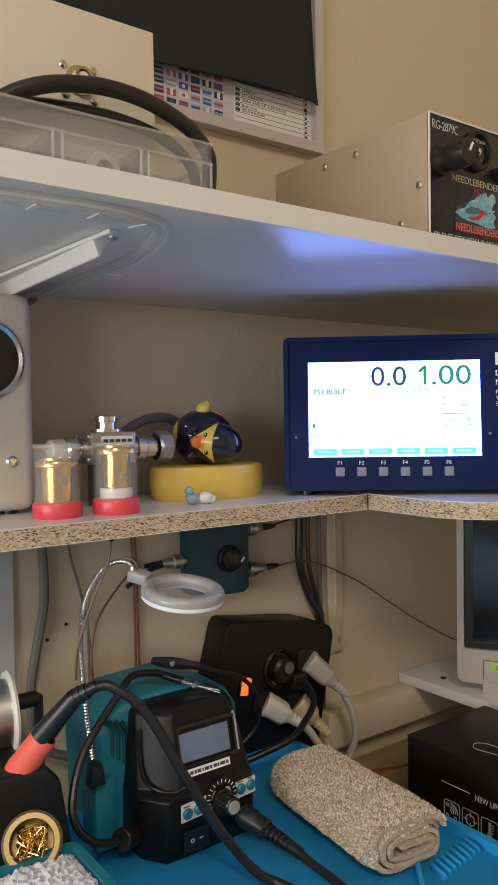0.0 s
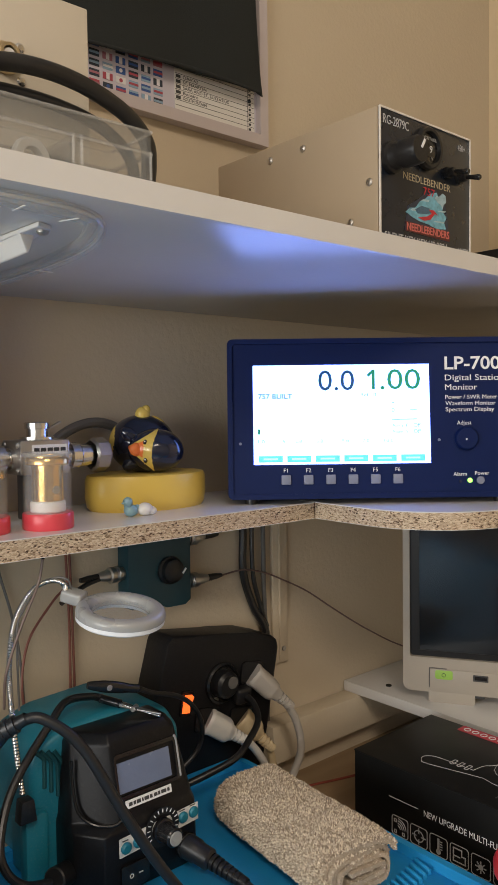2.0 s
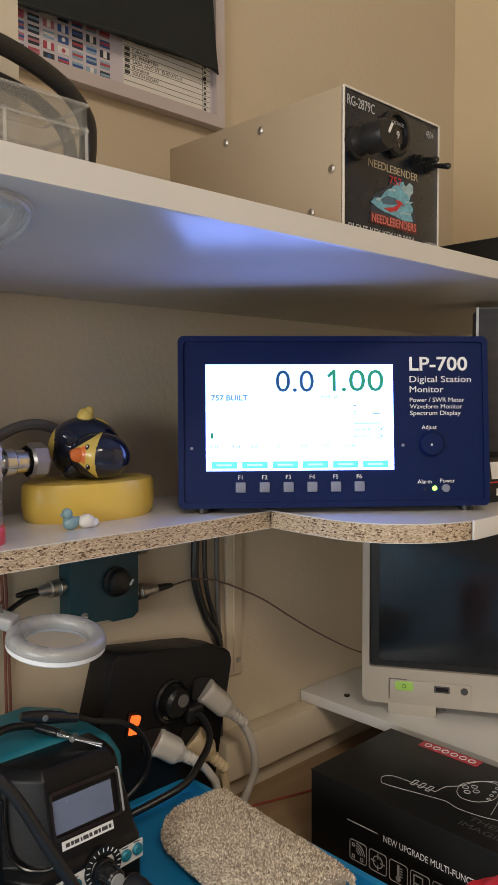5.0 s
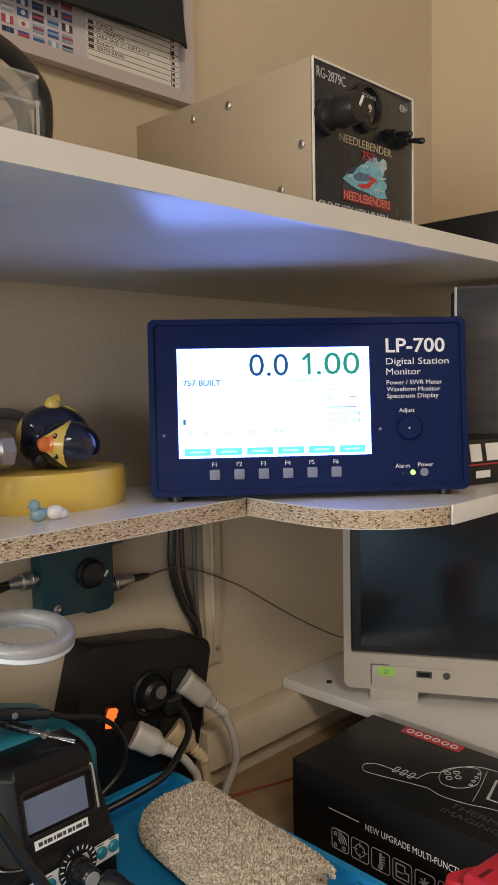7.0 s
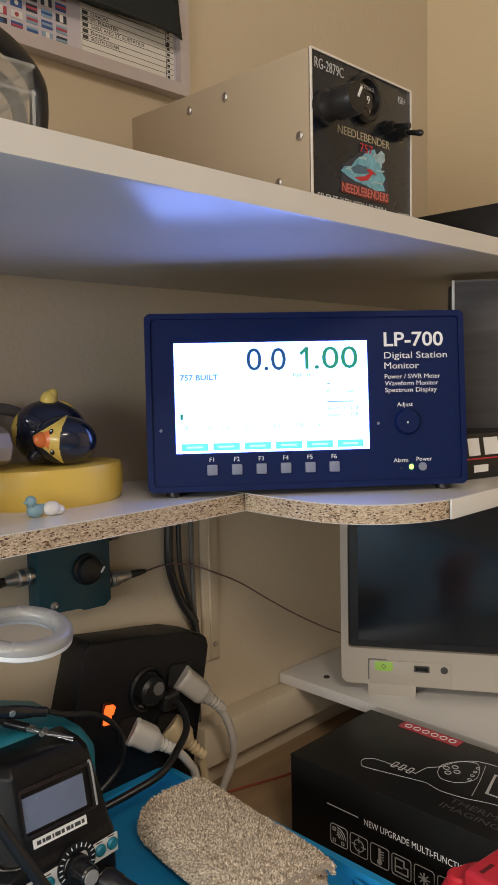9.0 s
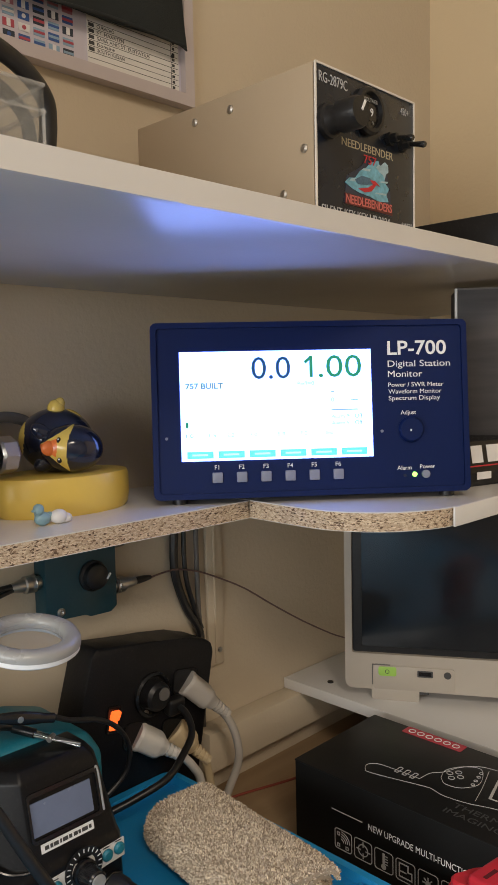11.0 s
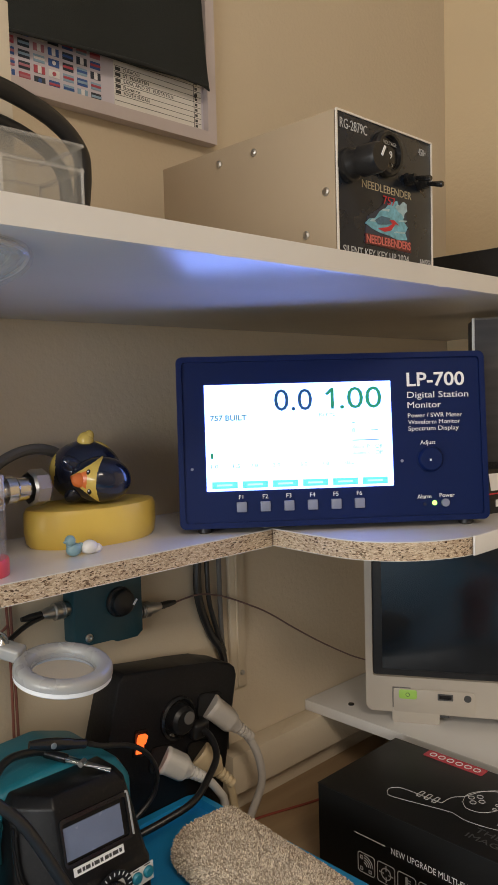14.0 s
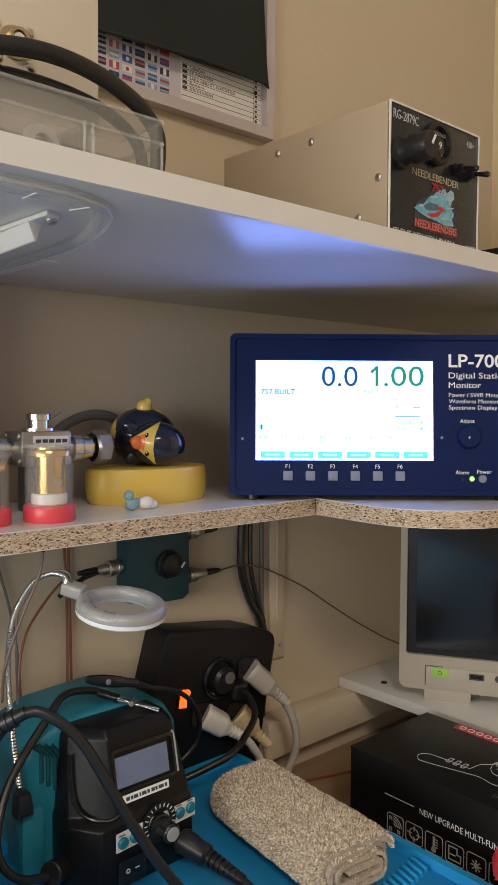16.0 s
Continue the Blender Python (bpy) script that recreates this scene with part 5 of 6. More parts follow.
bc = thing("extension_cable", pose(0, 0, 0), "black mains cable looping in front of the power box", "cable")
part("wire", tube([(0.501, 0.600, 0.778), (0.503, 0.584, 0.774), (0.494, 0.565, 0.764), (0.470, 0.550, 0.757), (0.446, 0.541, 0.750), (0.420, 0.547, 0.742), (0.395, 0.557, 0.734)], 0.0031, 12), M_RUBBER, bc)
part("plug_head", box(-0.009, 0.009, -0.008, 0.008, 0, 0.011, 0.003, 3, m=aim((0.501, 0.602, 0.778), (0.501, 0.570, 0.774))), M_RUBBER, bc)

# ---- small screen on the lower shelf ----
MON = Matrix(((0.515, 0, -0.857, 0.7327), (-0.857, 0, -0.515, 0.5200), (0, 1, 0, 0.7613), (0, 0, 0, 1)))


M_BEZEL = mat("warm_grey_plastic", (0.43, 0.385, 0.325), 0.42, vary=0.04, bump=0.06, fine=900)


def small_screen():
    ob = thing("desk_screen", MON, "cream plastic flat screen, switched off, on the lower shelf", "screen")
    x0, x1, y0, y1 = -0.0475, 0.225, -0.0205, 0.1860
    part("bezel", hollow(rounded(x0, x1, y0, y1, 0.008), rounded(-0.0400, 0.2175, 0.0180, 0.1785, 0.003), -0.012, 0.0, None), M_BEZEL, ob, "cream front frame")
    part("back_shell", plate(rounded(x0 + 0.001, x1 - 0.001, y0 + 0.001, y1 - 0.001, 0.008), -0.034, -0.0115, 0.001), M_BEZEL, ob)
    s = part("display", box(-0.0405, 0.2180, 0.0175, 0.1790, -0.0105, -0.0062), mat("dark_display", (0.012, 0.014, 0.017), 0.12, vary=0.1, bump=0, spec=0.6), ob, "dark glossy display")
    part("display_border", hollow([(-0.0400, 0.0180), (0.2175, 0.0180), (0.2175, 0.1785), (-0.0400, 0.1785)], [(-0.0300, 0.0245), (0.2080, 0.0245), (0.2080, 0.1720), (-0.0300, 0.1720)], -0.0062, -0.0050), M_BLACK, s)
    pnl = part("control_panel", plate(rounded(-0.0180, 0.0660, -0.0195, 0.0062, 0.003), -0.002, 0.0014, 0.0005), M_BEZEL, ob, "raised cream control panel")
    # shade of the panel's groove, put in as a dark grey tube
    part("panel_groove", tube([(-0.0186, -0.0180, 0.0002), (-0.0186, 0.0040, 0.0002), (-0.0165, 0.0066, 0.0002), (0.0, 0.0066, 0.0002)], 0.0006, 6), M_GREYCABLE, ob)
    k = part("power_button", plate(rounded(-0.0122, 0.0065, -0.0046, 0.0052, 0.0020), 0.0, 0.0022, 0.0004), mat("lime_button", (0.36, 0.62, 0.12), 0.4, vary=0.05), pnl, "lime green power key")
    part("power_mark", lathe([(0.0017, 0), (0.0022, 0), (0.0022, 0.0003), (0.0017, 0.0003)], pose(-0.0030, 0.0002, 0.0022), 16), M_INK, k)
    part("usb_port", hollow(rounded(0.0280, 0.0440, -0.0040, 0.0030, 0.0008), rounded(0.0297, 0.0423, -0.0026, 0.0016, 0.0003), 0.0, 0.0018), M_INK, pnl, "black usb socket")
    part("usb_tongue", box(0.0296, 0.0424, -0.0027, 0.0017, 0.0010, 0.00155), M_SHINYBLACK, pnl)
    part("audio_jack", lathe([(0.0040, 0), (0.0038, 0.0016), (0, 0.0016)], pose(0.0587, -0.0005, 0), 20), M_INK, pnl, "round black audio jack")
    part("foot", plate(rounded(-0.0195, 0.0300, -0.0312, -0.0150, 0.002), -0.030, 0.0012, 0.0005), M_BEZEL, ob)
    part("foot", plate(rounded(0.150, 0.200, -0.0312, -0.0150, 0.002), -0.030, 0.0012, 0.0005), M_BEZEL, ob)
    part("lower_slot", box(0.030, 0.040, -0.0235, -0.0203, -0.010, -0.001), M_INK, ob)


small_screen()

# ---- black carton ----
M_CARTON = mat("black_carton", (0.007, 0.007, 0.007), 0.5, vary=0.2, scale=20, bump=0.03, spec=0.25)
M_LINE = mat("silver_print", (0.52, 0.52, 0.52), 0.45, vary=0.05, bump=0)
M_DIM = mat("dim_print", (0.055, 0.055, 0.058), 0.4, vary=0.05, bump=0)


def carton():
    ob = thing("carton", pose(0, 0, 0), "black printed carton with white icons on the desk", "box")
    X, Z = 0.562, 0.7350
    part("carton_body", box(X, 0.6830, 0.250, 0.5050, DESK, Z - 0.0010, 0.0008), M_CARTON, ob)
    lid = part("lid", box(X - 0.0004, 0.6834, 0.2496, 0.5054, Z - 0.0012, Z, 0.0004), mat("black_lid", (0.009, 0.009, 0.009), 0.42, vary=0.2, scale=14, bump=0.02, spec=0.28), ob)
    F = lambda y, z: on(WEST, X, y, z)
    text("headline", "NEW UPGRADE MULTI-FUNCTION", 0.0078, M_WHITE, ob, F(0.4260, 0.7035), width=0.0950, depth=0.0001)
    part("rule", bar(-0.4640, -0.4320, 0.7050, 0.7056, 0, m=on(WEST, X, 0, 0)), M_WHITE, ob)
    for i in range(7):
        y = 0.4610 - 0.0205 * i
        m = on(WEST, X, y, 0.6720)
        f = part("icon_frame", hollow(rounded(0, 0.0182, 0, 0.0180, 0.0028), rounded(0.0006, 0.0176, 0.0006, 0.0174, 0.0023), 0, 0.0003, m), M_LINE, ob, "rounded square icon outline" if i == 0 else "")
        b = None
        if i == 0:
            for r in (0.003, 0.0052, 0.0074, 0.0096):
                b = tube([tuple(m @ Vector((0.0065 + r * math.cos(a), 0.0065 + r * math.sin(a), 0.0001))) for a in (0.1, 0.6, 1.1, 1.5)], 0.00035, 6, 4, b)
            for u, v in ((0.0025, 0.0020), (0.0115, 0.0020), (0.0025, 0.0120)):
                b = hollow([(u, v), (u + 0.003, v), (u + 0.003, v + 0.003), (u, v + 0.003)], [(u + 0.0006, v + 0.0006), (u + 0.0024, v + 0.0006), (u + 0.0024, v + 0.0024), (u + 0.0006, v + 0.0024)], 0, 0.0003, m, b)
        elif i == 1:
            b = lathe([(0.0044, 0), (0.0052, 0), (0.0052, 0.0003), (0.0044, 0.0003), (0.0044, 0)], m @ pose(0.0091, 0.009, 0), 24)
            for a in range(4):
                b = box(0.0025, 0.0072, -0.0004, 0.0004, 0, 0.0003, m=m @ pose(0.0091, 0.009, 0, 0, 0, 90 * a), bm=b)
        elif i == 2:
            b = box(0.0080, 0.0100, 0.0040, 0.0155, 0, 0.0003, 0, m=m)
            b = rod(0.0024, 0, 0.0003, m @ pose(0.009, 0.004, 0), 14, 0.0001, b)
            for a in range(4):
                b = box(0.0105, 0.0130, 0.0065 + 0.0022 * a, 0.0072 + 0.0022 * a, 0, 0.0003, m=m, bm=b)
        elif i == 3:
            b = hollow([(0.003, 0.003), (0.0155, 0.003), (0.0155, 0.010), (0.012, 0.010), (0.012, 0.015), (0.003, 0.015)], [(0.004, 0.004), (0.0145, 0.004), (0.0145, 0.009), (0.011, 0.009), (0.011, 0.014), (0.004, 0.014)], 0, 0.0003, m)
            b = box(0.003, 0.010, 0.0075, 0.0085, 0, 0.0003, m=m, bm=b)
        else:
            b = rod(0.0024, 0, 0.0003, m @ pose(0.009, 0.0085, 0), 14, 0.0001)
            for a in range(8):
                b = box(0.0028, 0.0050, -0.0005, 0.0005, 0, 0.0003, m=m @ pose(0.009, 0.0085, 0, 0, 0, 45 * a), bm=b)
        part("icon", b, M_LINE, f)
    # brand shape on the lid
    t = part("brand_patch", plate(rounded(0.6700, 0.6832, 0.4030, 0.4650, 0.002), Z, Z + 0.0003), mat("brand_red", (0.50, 0.05, 0.07), 0.4), lid, "red brand patch")
    for i in range(6):
        y = 0.4590 - 0.0092 * i
        part("brand_shape", lathe([(0.0026, 0), (0.0036, 0), (0.0036, 0.0003), (0.0026, 0.0003), (0.0026, 0)], pose(0.6765, y - 0.002, Z + 0.0003), 16), M_WHITE, t)
    # line drawing of the instrument
    R = 0.00026
    def line(pts, closed=False):
        return tube([(x, y, Z + 0.0001) for x, y in pts], R, 6, 6)
    part("drawing_line", line([(0.6060, 0.4050), (0.6045, 0.4400), (0.6005, 0.4490), (0.5950, 0.4515), (0.5890, 0.4480), (0.5870, 0.4400), (0.5980, 0.3960), (0.5985, 0.3880), (0.5960, 0.3760), (0.5990, 0.3560), (0.6060, 0.3350), (0.61, 0.30)]), M_LINE, lid, "thin silver outline drawing")
    part("drawing_line", line([(0.6060, 0.4050), (0.6200, 0.4030), (0.6290, 0.3960), (0.6440, 0.3900), (0.6560, 0.3800), (0.6610, 0.3650), (0.6640, 0.3300), (0.665, 0.29)]), M_LINE, lid)
    part("drawing_line", line([(0.6200, 0.3930), (0.6330, 0.3960), (0.6480, 0.3880), (0.6540, 0.3740), (0.6320, 0.3640), (0.6160, 0.3720), (0.6130, 0.3850), (0.6200, 0.3930)]), M_LINE, lid)
    part("drawing_line", line([(0.6560, 0.3680), (0.6300, 0.3600), (0.6060, 0.3540)]), M_LINE, lid)
    part("drawing_screen", hollow([(0.6160, 0.3480), (0.6480, 0.3560), (0.6540, 0.2900), (0.6200, 0.2850)], [(0.6175, 0.3460), (0.6466, 0.3538), (0.6523, 0.2920), (0.6213, 0.2870)], Z, Z + 0.0003), M_LINE, lid)
    for i in range(3):
        y = 0.4260 - 0.0075 * i
        part("drawing_key", hollow(rounded(0.6020, 0.6120, y - 0.0020, y + 0.0020, 0.001, 2), rounded(0.6027, 0.6113, y - 0.0013, y + 0.0013, 0.0006, 2), Z, Z + 0.0003, pose(0, 0, 0)), M_LINE, lid)
    for dx, dy in ((0.0, 0.006), (0.0, -0.004), (0.006, 0.001), (-0.006, 0.001)):
        part("drawing_key", lathe([(0.0022, 0), (0.0029, 0), (0.0029, 0.0003), (0.0022, 0.0003), (0.0022, 0)], pose(0.6310 + dx, 0.3850 + dy, Z), 14), M_LINE, lid)
    for i in range(4):
        part("drawing_key", lathe([(0.0012, 0), (0.0018, 0), (0.0018, 0.0003), (0.0012, 0.0003), (0.0012, 0)], pose(0.6480 - 0.0070 * i, 0.3710 - 0.0012 * i, Z), 12), M_LINE, lid)
    text("lid_text", "THERMAL", 0.0100, M_DIM, lid, on(TOPW, 0.5900, 0.3640, Z), width=0.055, depth=0.0001)
    text("lid_text", "IMAGING CAMERA", 0.0095, M_DIM, lid, on(TOPW, 0.5790, 0.3660, Z), width=0.100, depth=0.0001)


carton()

# ---- red tool at the mat's edge ----
rt = thing("red_clamp", pose(0.4560, 0.2620, MATZ, 0, 0, -8), "red plastic clamp standing on the mat", "clamp")
part("body", lathe([(0, 0), (0.0250, 0), (0.0255, 0.0560), (0.0290, 0.0600), (0.0295, 0.0660), (0.0275, 0.0695), (0.0210, 0.0705), (0, 0.0705)], Matrix.Diagonal((1, 0.9, 1, 1)), 40), M_RED, rt)
hd = part("head", box(-0.0150, 0.0280, -0.030, 0.0080, 0.0695, 0.0845, 0.0030, 3), M_RED, rt, "stepped red head")
part("boss", lathe([(0.0070, 0.0690), (0.0070, 0.0740), (0.0055, 0.0755), (0, 0.0755)], pose(-0.0080, 0.0150, 0), 20), M_RED, rt, "small round boss")
# shaded copy of the red plastic; the slots' darkness is painted on
M_SLOTSHADE = mat("slot_shade_red", (0.10, 0.004, 0.006), 0.6)
part("slot", box(-0.0100, 0.0010, -0.0020, 0.0005, 0.0838, 0.0847), M_SLOTSHADE, hd)
part("slot", box(0.0050, 0.0160, -0.0220, -0.0195, 0.0838, 0.0847), M_SLOTSHADE, hd)
part("slot", box(-0.0153, -0.0144, -0.0120, -0.0030, 0.0750, 0.0775), M_SLOTSHADE, hd)


# ---- soldering station ----
def soldering_station():
    ob = thing("soldering_station", pose(0, 0, 0), "teal and black soldering station with a grey display", "soldering station")
    left = [(0.264, MATZ + 0.004), (0.257, 0.730), (0.2545, 0.800), (0.2605, 0.8150), (0.284, 0.8235), (0.340, 0.8265), (0.374, 0.8150), (0.386, 0.796), (0.388, MATZ + 0.004)]
    part("body", prism(left, 0.541, 0.612, 0.0060, seg=3), M_TEAL, ob, "rounded teal plastic body")
    body = ob.children[-1]
    # darker copy of the teal: shade of the vent grooves, laid on as tubes
    M_VENTSHADE = mat("vent_shade_teal", (0.004, 0.060, 0.070), 0.6)
    for i in range(4):
        x = 0.2615 + 0.0052 * i
        part("vent", tube([(x - 0.004, 0.5408, 0.8125 - 0.0012 * i), (x + 0.003, 0.5406, 0.8060 - 0.0030 * i), (x + 0.0036, 0.5406, 0.8000 - 0.0030 * i), (x + 0.0036, 0.5406, 0.7840 - 0.0045 * i)], 0.0016, 8, 6), M_VENTSHADE, body)
    part("side_rib", box(0.2532, 0.2562, 0.5440, 0.5720, MATZ + 0.010, 0.7560, 0.0012), M_TEAL, body)
    part("case_screw", rod(0.0032, 0, 0.0016, pose(0.3060, 0.5740, 0.8228), 14), M_SHINYBLACK, body)
    part("lamp_pocket", box(0.2470, 0.2650, 0.534, 0.546, MATZ + 0.006, 0.7700, 0.003, 2), M_TEAL, body)
    # black front housing: wider at the foot, sloping back at the top
    b = bmesh.new()
    secs = [(0.708, 0.2760, 0.3700, 0.4990, 0.012), (0.720, 0.2735, 0.3715, 0.4950, 0.013), (0.757, 0.2735, 0.3700, 0.4945, 0.014), (0.7615, 0.2750, 0.3690, 0.4972, 0.026), (0.815, 0.2800, 0.3600, 0.5085, 0.020), (0.8215, 0.2850, 0.3560, 0.5140, 0.016)]
    rings = []
    for z, xa, xb, y, c in secs:
        rings.append([b.verts.new(p) for p in ((xa, 0.5425, z), (xa, y + 0.020 + 0.3 * (c - 0.013), z), (xa + c, y, z), (xb - 0.005, y, z), (xb, y + 0.006, z), (xb, 0.5425, z))])
    for p, q in zip(rings, rings[1:]):
        for i in range(6):
            b.faces.new((p[i], p[(i + 1) % 6], q[(i + 1) % 6], q[i]))
    b.faces.new(rings[0]), b.faces.new(rings[-1][::-1])
    bmesh.ops.bevel(b, geom=b.edges[:], offset=0.0014, segments=2, affect="EDGES", profile=0.5)
    part("front_housing", b, mat("satin_black_housing", (0.007, 0.007, 0.008), 0.34, vary=0.3, bump=0.05, spec=0.22, dust=0.015), ob, "black plastic front housing")
    S = pose(0.3275, 0.5034, 0.7900, 90 - 12, 0, 0)          # sloping face: x right, y up, z out
    sc = part("screen_frame", hollow(rounded(-0.0262, 0.0290, -0.0140, 0.0180, 0.003), rounded(-0.0246, 0.0258, -0.0115, 0.0150, 0.002), -0.002, 0.0022, S), M_SHINYBLACK, ob, "glossy black screen frame")
    part("display", bar(-0.0240, 0.0215, -0.0098, 0.0116, -0.0005, 0.0016, m=S), mat("grey_lcd", (0.16, 0.20, 0.30), 0.25, vary=0.10, scale=60), sc, "dull blue-grey display")
    part("frame_edge", tube([tuple(S @ Vector(v)) for v in ((0.0262, 0.0178, 0.0018), (0.0280, 0.0150, 0.0022), (0.0284, -0.012, 0.0022))], 0.0009, 6), M_GREY, sc)
    part("side_edge", tube([(0.2775, 0.5230, 0.8060), (0.2765, 0.5205, 0.7900), (0.2775, 0.5150, 0.7720), (0.2850, 0.5070, 0.7630), (0.2960, 0.4985, 0.7615), (0.3040, 0.4968, 0.7640)], 0.0013, 8), M_SHINYBLACK, ob)
    lb = part("paper_label", bar(-0.0205, 0.0195, -0.0212, -0.0154, 0.0008, 0.0004, m=S), M_WHITE, ob, "white printed strip")
    x = -0.0180
    for w, gap in ((0.003, 0.001), (0.002, 0.0006), (0.0035, 0.0012), (0.0012, 0.0008), (0.004, 0.0008), (0.0022, 0.0014), (0.003, 0.0006), (0.0018, 0.001), (0.0045, 0.001), (0.002, 0.001)):
        part("print_bar", bar(x, x + w, -0.0196, -0.0171, 0.0012, 0.0002, m=S), M_INK, lb)
        x += w + gap
    V = on(FRONT, 0, 0.4944, 0)
    kp = part("key_plate", prism([(0.2985, 0.7385), (0.3680, 0.7430), (0.3680, 0.7560), (0.2985, 0.7520)], -0.0008, 0.0002, 0, on(pose(0, 0, 0), 0, 0.4944, 0)), M_WPLASTIC, ob, "pale key plate")
    for x, z in ((0.3035, 0.7448), (0.3135, 0.7458), (0.3535, 0.7492), (0.3632, 0.7500)):
        part("key", lathe([(0.0042, 0), (0.0042, 0.0015), (0.0030, 0.0028), (0, 0.0030)], V @ pose(x, z, 0.0006), 20), M_TEAL, kp, "round teal key")
        part("key_caption", bar(x - 0.003, x + 0.002, z + 0.0050, z + 0.0058, 0.0008, 0.0002, m=V), M_INK, kp)
    dl = part("dial_ring", lathe([(0.0095, 0), (0.0145, 0), (0.0145, 0.0012), (0.0095, 0.0012)], V @ pose(0.3345, 0.7490, 0.0009), 36), M_BLACK, ob)
    for i in range(15):
        a = radians(-30 + 240 * i / 14)
        part("tick", box(0.0112, 0.0138, -0.0003, 0.0003, 0, 0.0003, m=V @ pose(0.3345, 0.7490, 0.0021) @ Matrix.Rotation(a, 4, "Z")), M_WHITE, dl)
    k = part("knob", lathe([(0.0088, 0), (0.0088, 0.003), (0.0074, 0.0035), (0.0070, 0.016), (0.0060, 0.0172), (0, 0.0172)], V @ pose(0.3345, 0.7470, 0.001), 24), M_SHINYBLACK, ob, "black rotary knob")
    part("knob_cap", rod(0.0052, 0.0168, 0.0182, V @ pose(0.3345, 0.7470, 0.001), 20), M_GREY, k, "grey knob cap")
    rk = part("power_rocker", plate(rounded(0.2990, 0.3220, 0.7145, 0.7320, 0.0015), 0, 0.0022, 0.0006, V), M_SHINYBLACK, ob, "black power rocker")
    part("rocker_mark", lathe([(0.0012, 0), (0.0017, 0), (0.0017, 0.0003), (0.0012, 0.0003), (0.0012, 0)], V @ pose(0.3070, 0.7235, 0.0022), 12), M_WHITE, rk)
    part("rocker_mark", bar(0.3130, 0.3165, 0.7232, 0.7240, 0.0022, m=V), M_WHITE, rk)
    jk = part("jack_nut", rod(0.0098, 0, 0.004, V @ pose(0.3560, 0.7270, 0), 8), M_SHINYBLACK, ob, "black jack ring")
    part("side_gland", rod(0.0085, 0, 0.018, aim((0.272, 0.522, 0.7270), (0.252, 0.510, 0.7330)), 16), M_RUBBER, ob)
    for x, y in ((0.285, 0.52), (0.36, 0.52), (0.262, 0.60), (0.376, 0.60)):
        part("foot", rod(0.006, MATZ, MATZ + 0.006, pose(x, y, 0), 12), M_RUBBER, ob)


soldering_station()

lead = thing("handpiece_lead", pose(0, 0, 0), "black soldering lead plugged into the station", "cable")
part("plug", lathe([(0.0090, 0), (0.0090, 0.010), (0.0080, 0.012), (0.0080, 0.022), (0.0062, 0.024)], aim((0.3560, 0.4930, 0.7270), (0.3660, 0.4600, 0.7190)), 20), M_RUBBER, lead, "black round plug")
rel = []
for i in range(7):
    rel += [(0.0062 - 0.0003 * i, 0.0045 * i), (0.0062 - 0.0003 * i, 0.0045 * i + 0.0028), (0.0042, 0.0045 * i + 0.0030), (0.0042, 0.0045 * i + 0.0044)]
part("ribbed_sleeve", lathe(rel, aim((0.3632, 0.4700, 0.7212), (0.3700, 0.4420, 0.7150)), 16), M_RUBBER, lead, "ribbed rubber sleeve")
part("cord", tube([(0.3700, 0.4420, 0.7150), (0.3715, 0.4250, 0.7118), (0.3705, 0.3970, 0.7112), (0.362, 0.350, 0.7112), (0.33, 0.27, 0.7112)], 0.0032, 12), M_RUBBER, lead)

iron = thing("soldering_iron", pose(0, 0, 0), "black soldering iron with coral grip resting in its stand", "soldering iron")
A, B, C = (0.1750, 0.5210, 0.7930), (0.1980, 0.5030, 0.8310), (0.2190, 0.4860, 0.8645)
part("grip", lathe([(0.0075, 0), (0.0097, 0.003), (0.0102, 0.008), (0.0095, 0.012), (0.0104, 0.018), (0.0096, 0.023), (0.0102, 0.029), (0.0093, 0.036), (0.0097, 0.043), (0.0080, 0.0460)], aim(A, B), 24), M_CORAL, iron, "coral silicone grip")
part("handle", lathe([(0.0078, 0), (0.0076, 0.008), (0.0064, 0.030), (0.0061, 0.036), (0, 0.036)], aim((0.1935, 0.5040, 0.8290), C), 20), M_RUBBER, iron)
hd = iron.children[-1]
for i in range(5):
    part("print_bar", box(-0.0018, 0.0018, -0.0004, 0.0004, 0.0060 + 0.0034 * i, 0.0084 + 0.0034 * i, m=aim((0.1935, 0.5040, 0.8290), C) @ pose(0.0024, -0.0082 + 0.0004 * i, 0)), M_GREY, hd)
part("sleeve", lathe([(0.0062, 0), (0.0062, 0.002), (0.0056, 0.0022), (0.0056, 0.0040), (0.0062, 0.0042), (0.0062, 0.0062), (0.0054, 0.0064), (0.0054, 0.0084), (0.0058, 0.0086), (0.0058, 0.0108), (0.0044, 0.0110), (0.0040, 0.018)], aim((0.2125, 0.4908, 0.8555), (0.2265, 0.4805, 0.8645)), 16), M_RUBBER, iron, "ribbed cable sleeve")
part("cord", tube([(0.2220, 0.4840, 0.8620), (0.2340, 0.4765, 0.8625), (0.2540, 0.4640, 0.8430), (0.2760, 0.4510, 0.7970), (0.2980, 0.4410, 0.7560), (0.3220, 0.4320, 0.7220), (0.3380, 0.4180, 0.7118), (0.3460, 0.3700, 0.7112), (0.33, 0.28, 0.7112)], 0.0036, 12), M_RUBBER, iron)

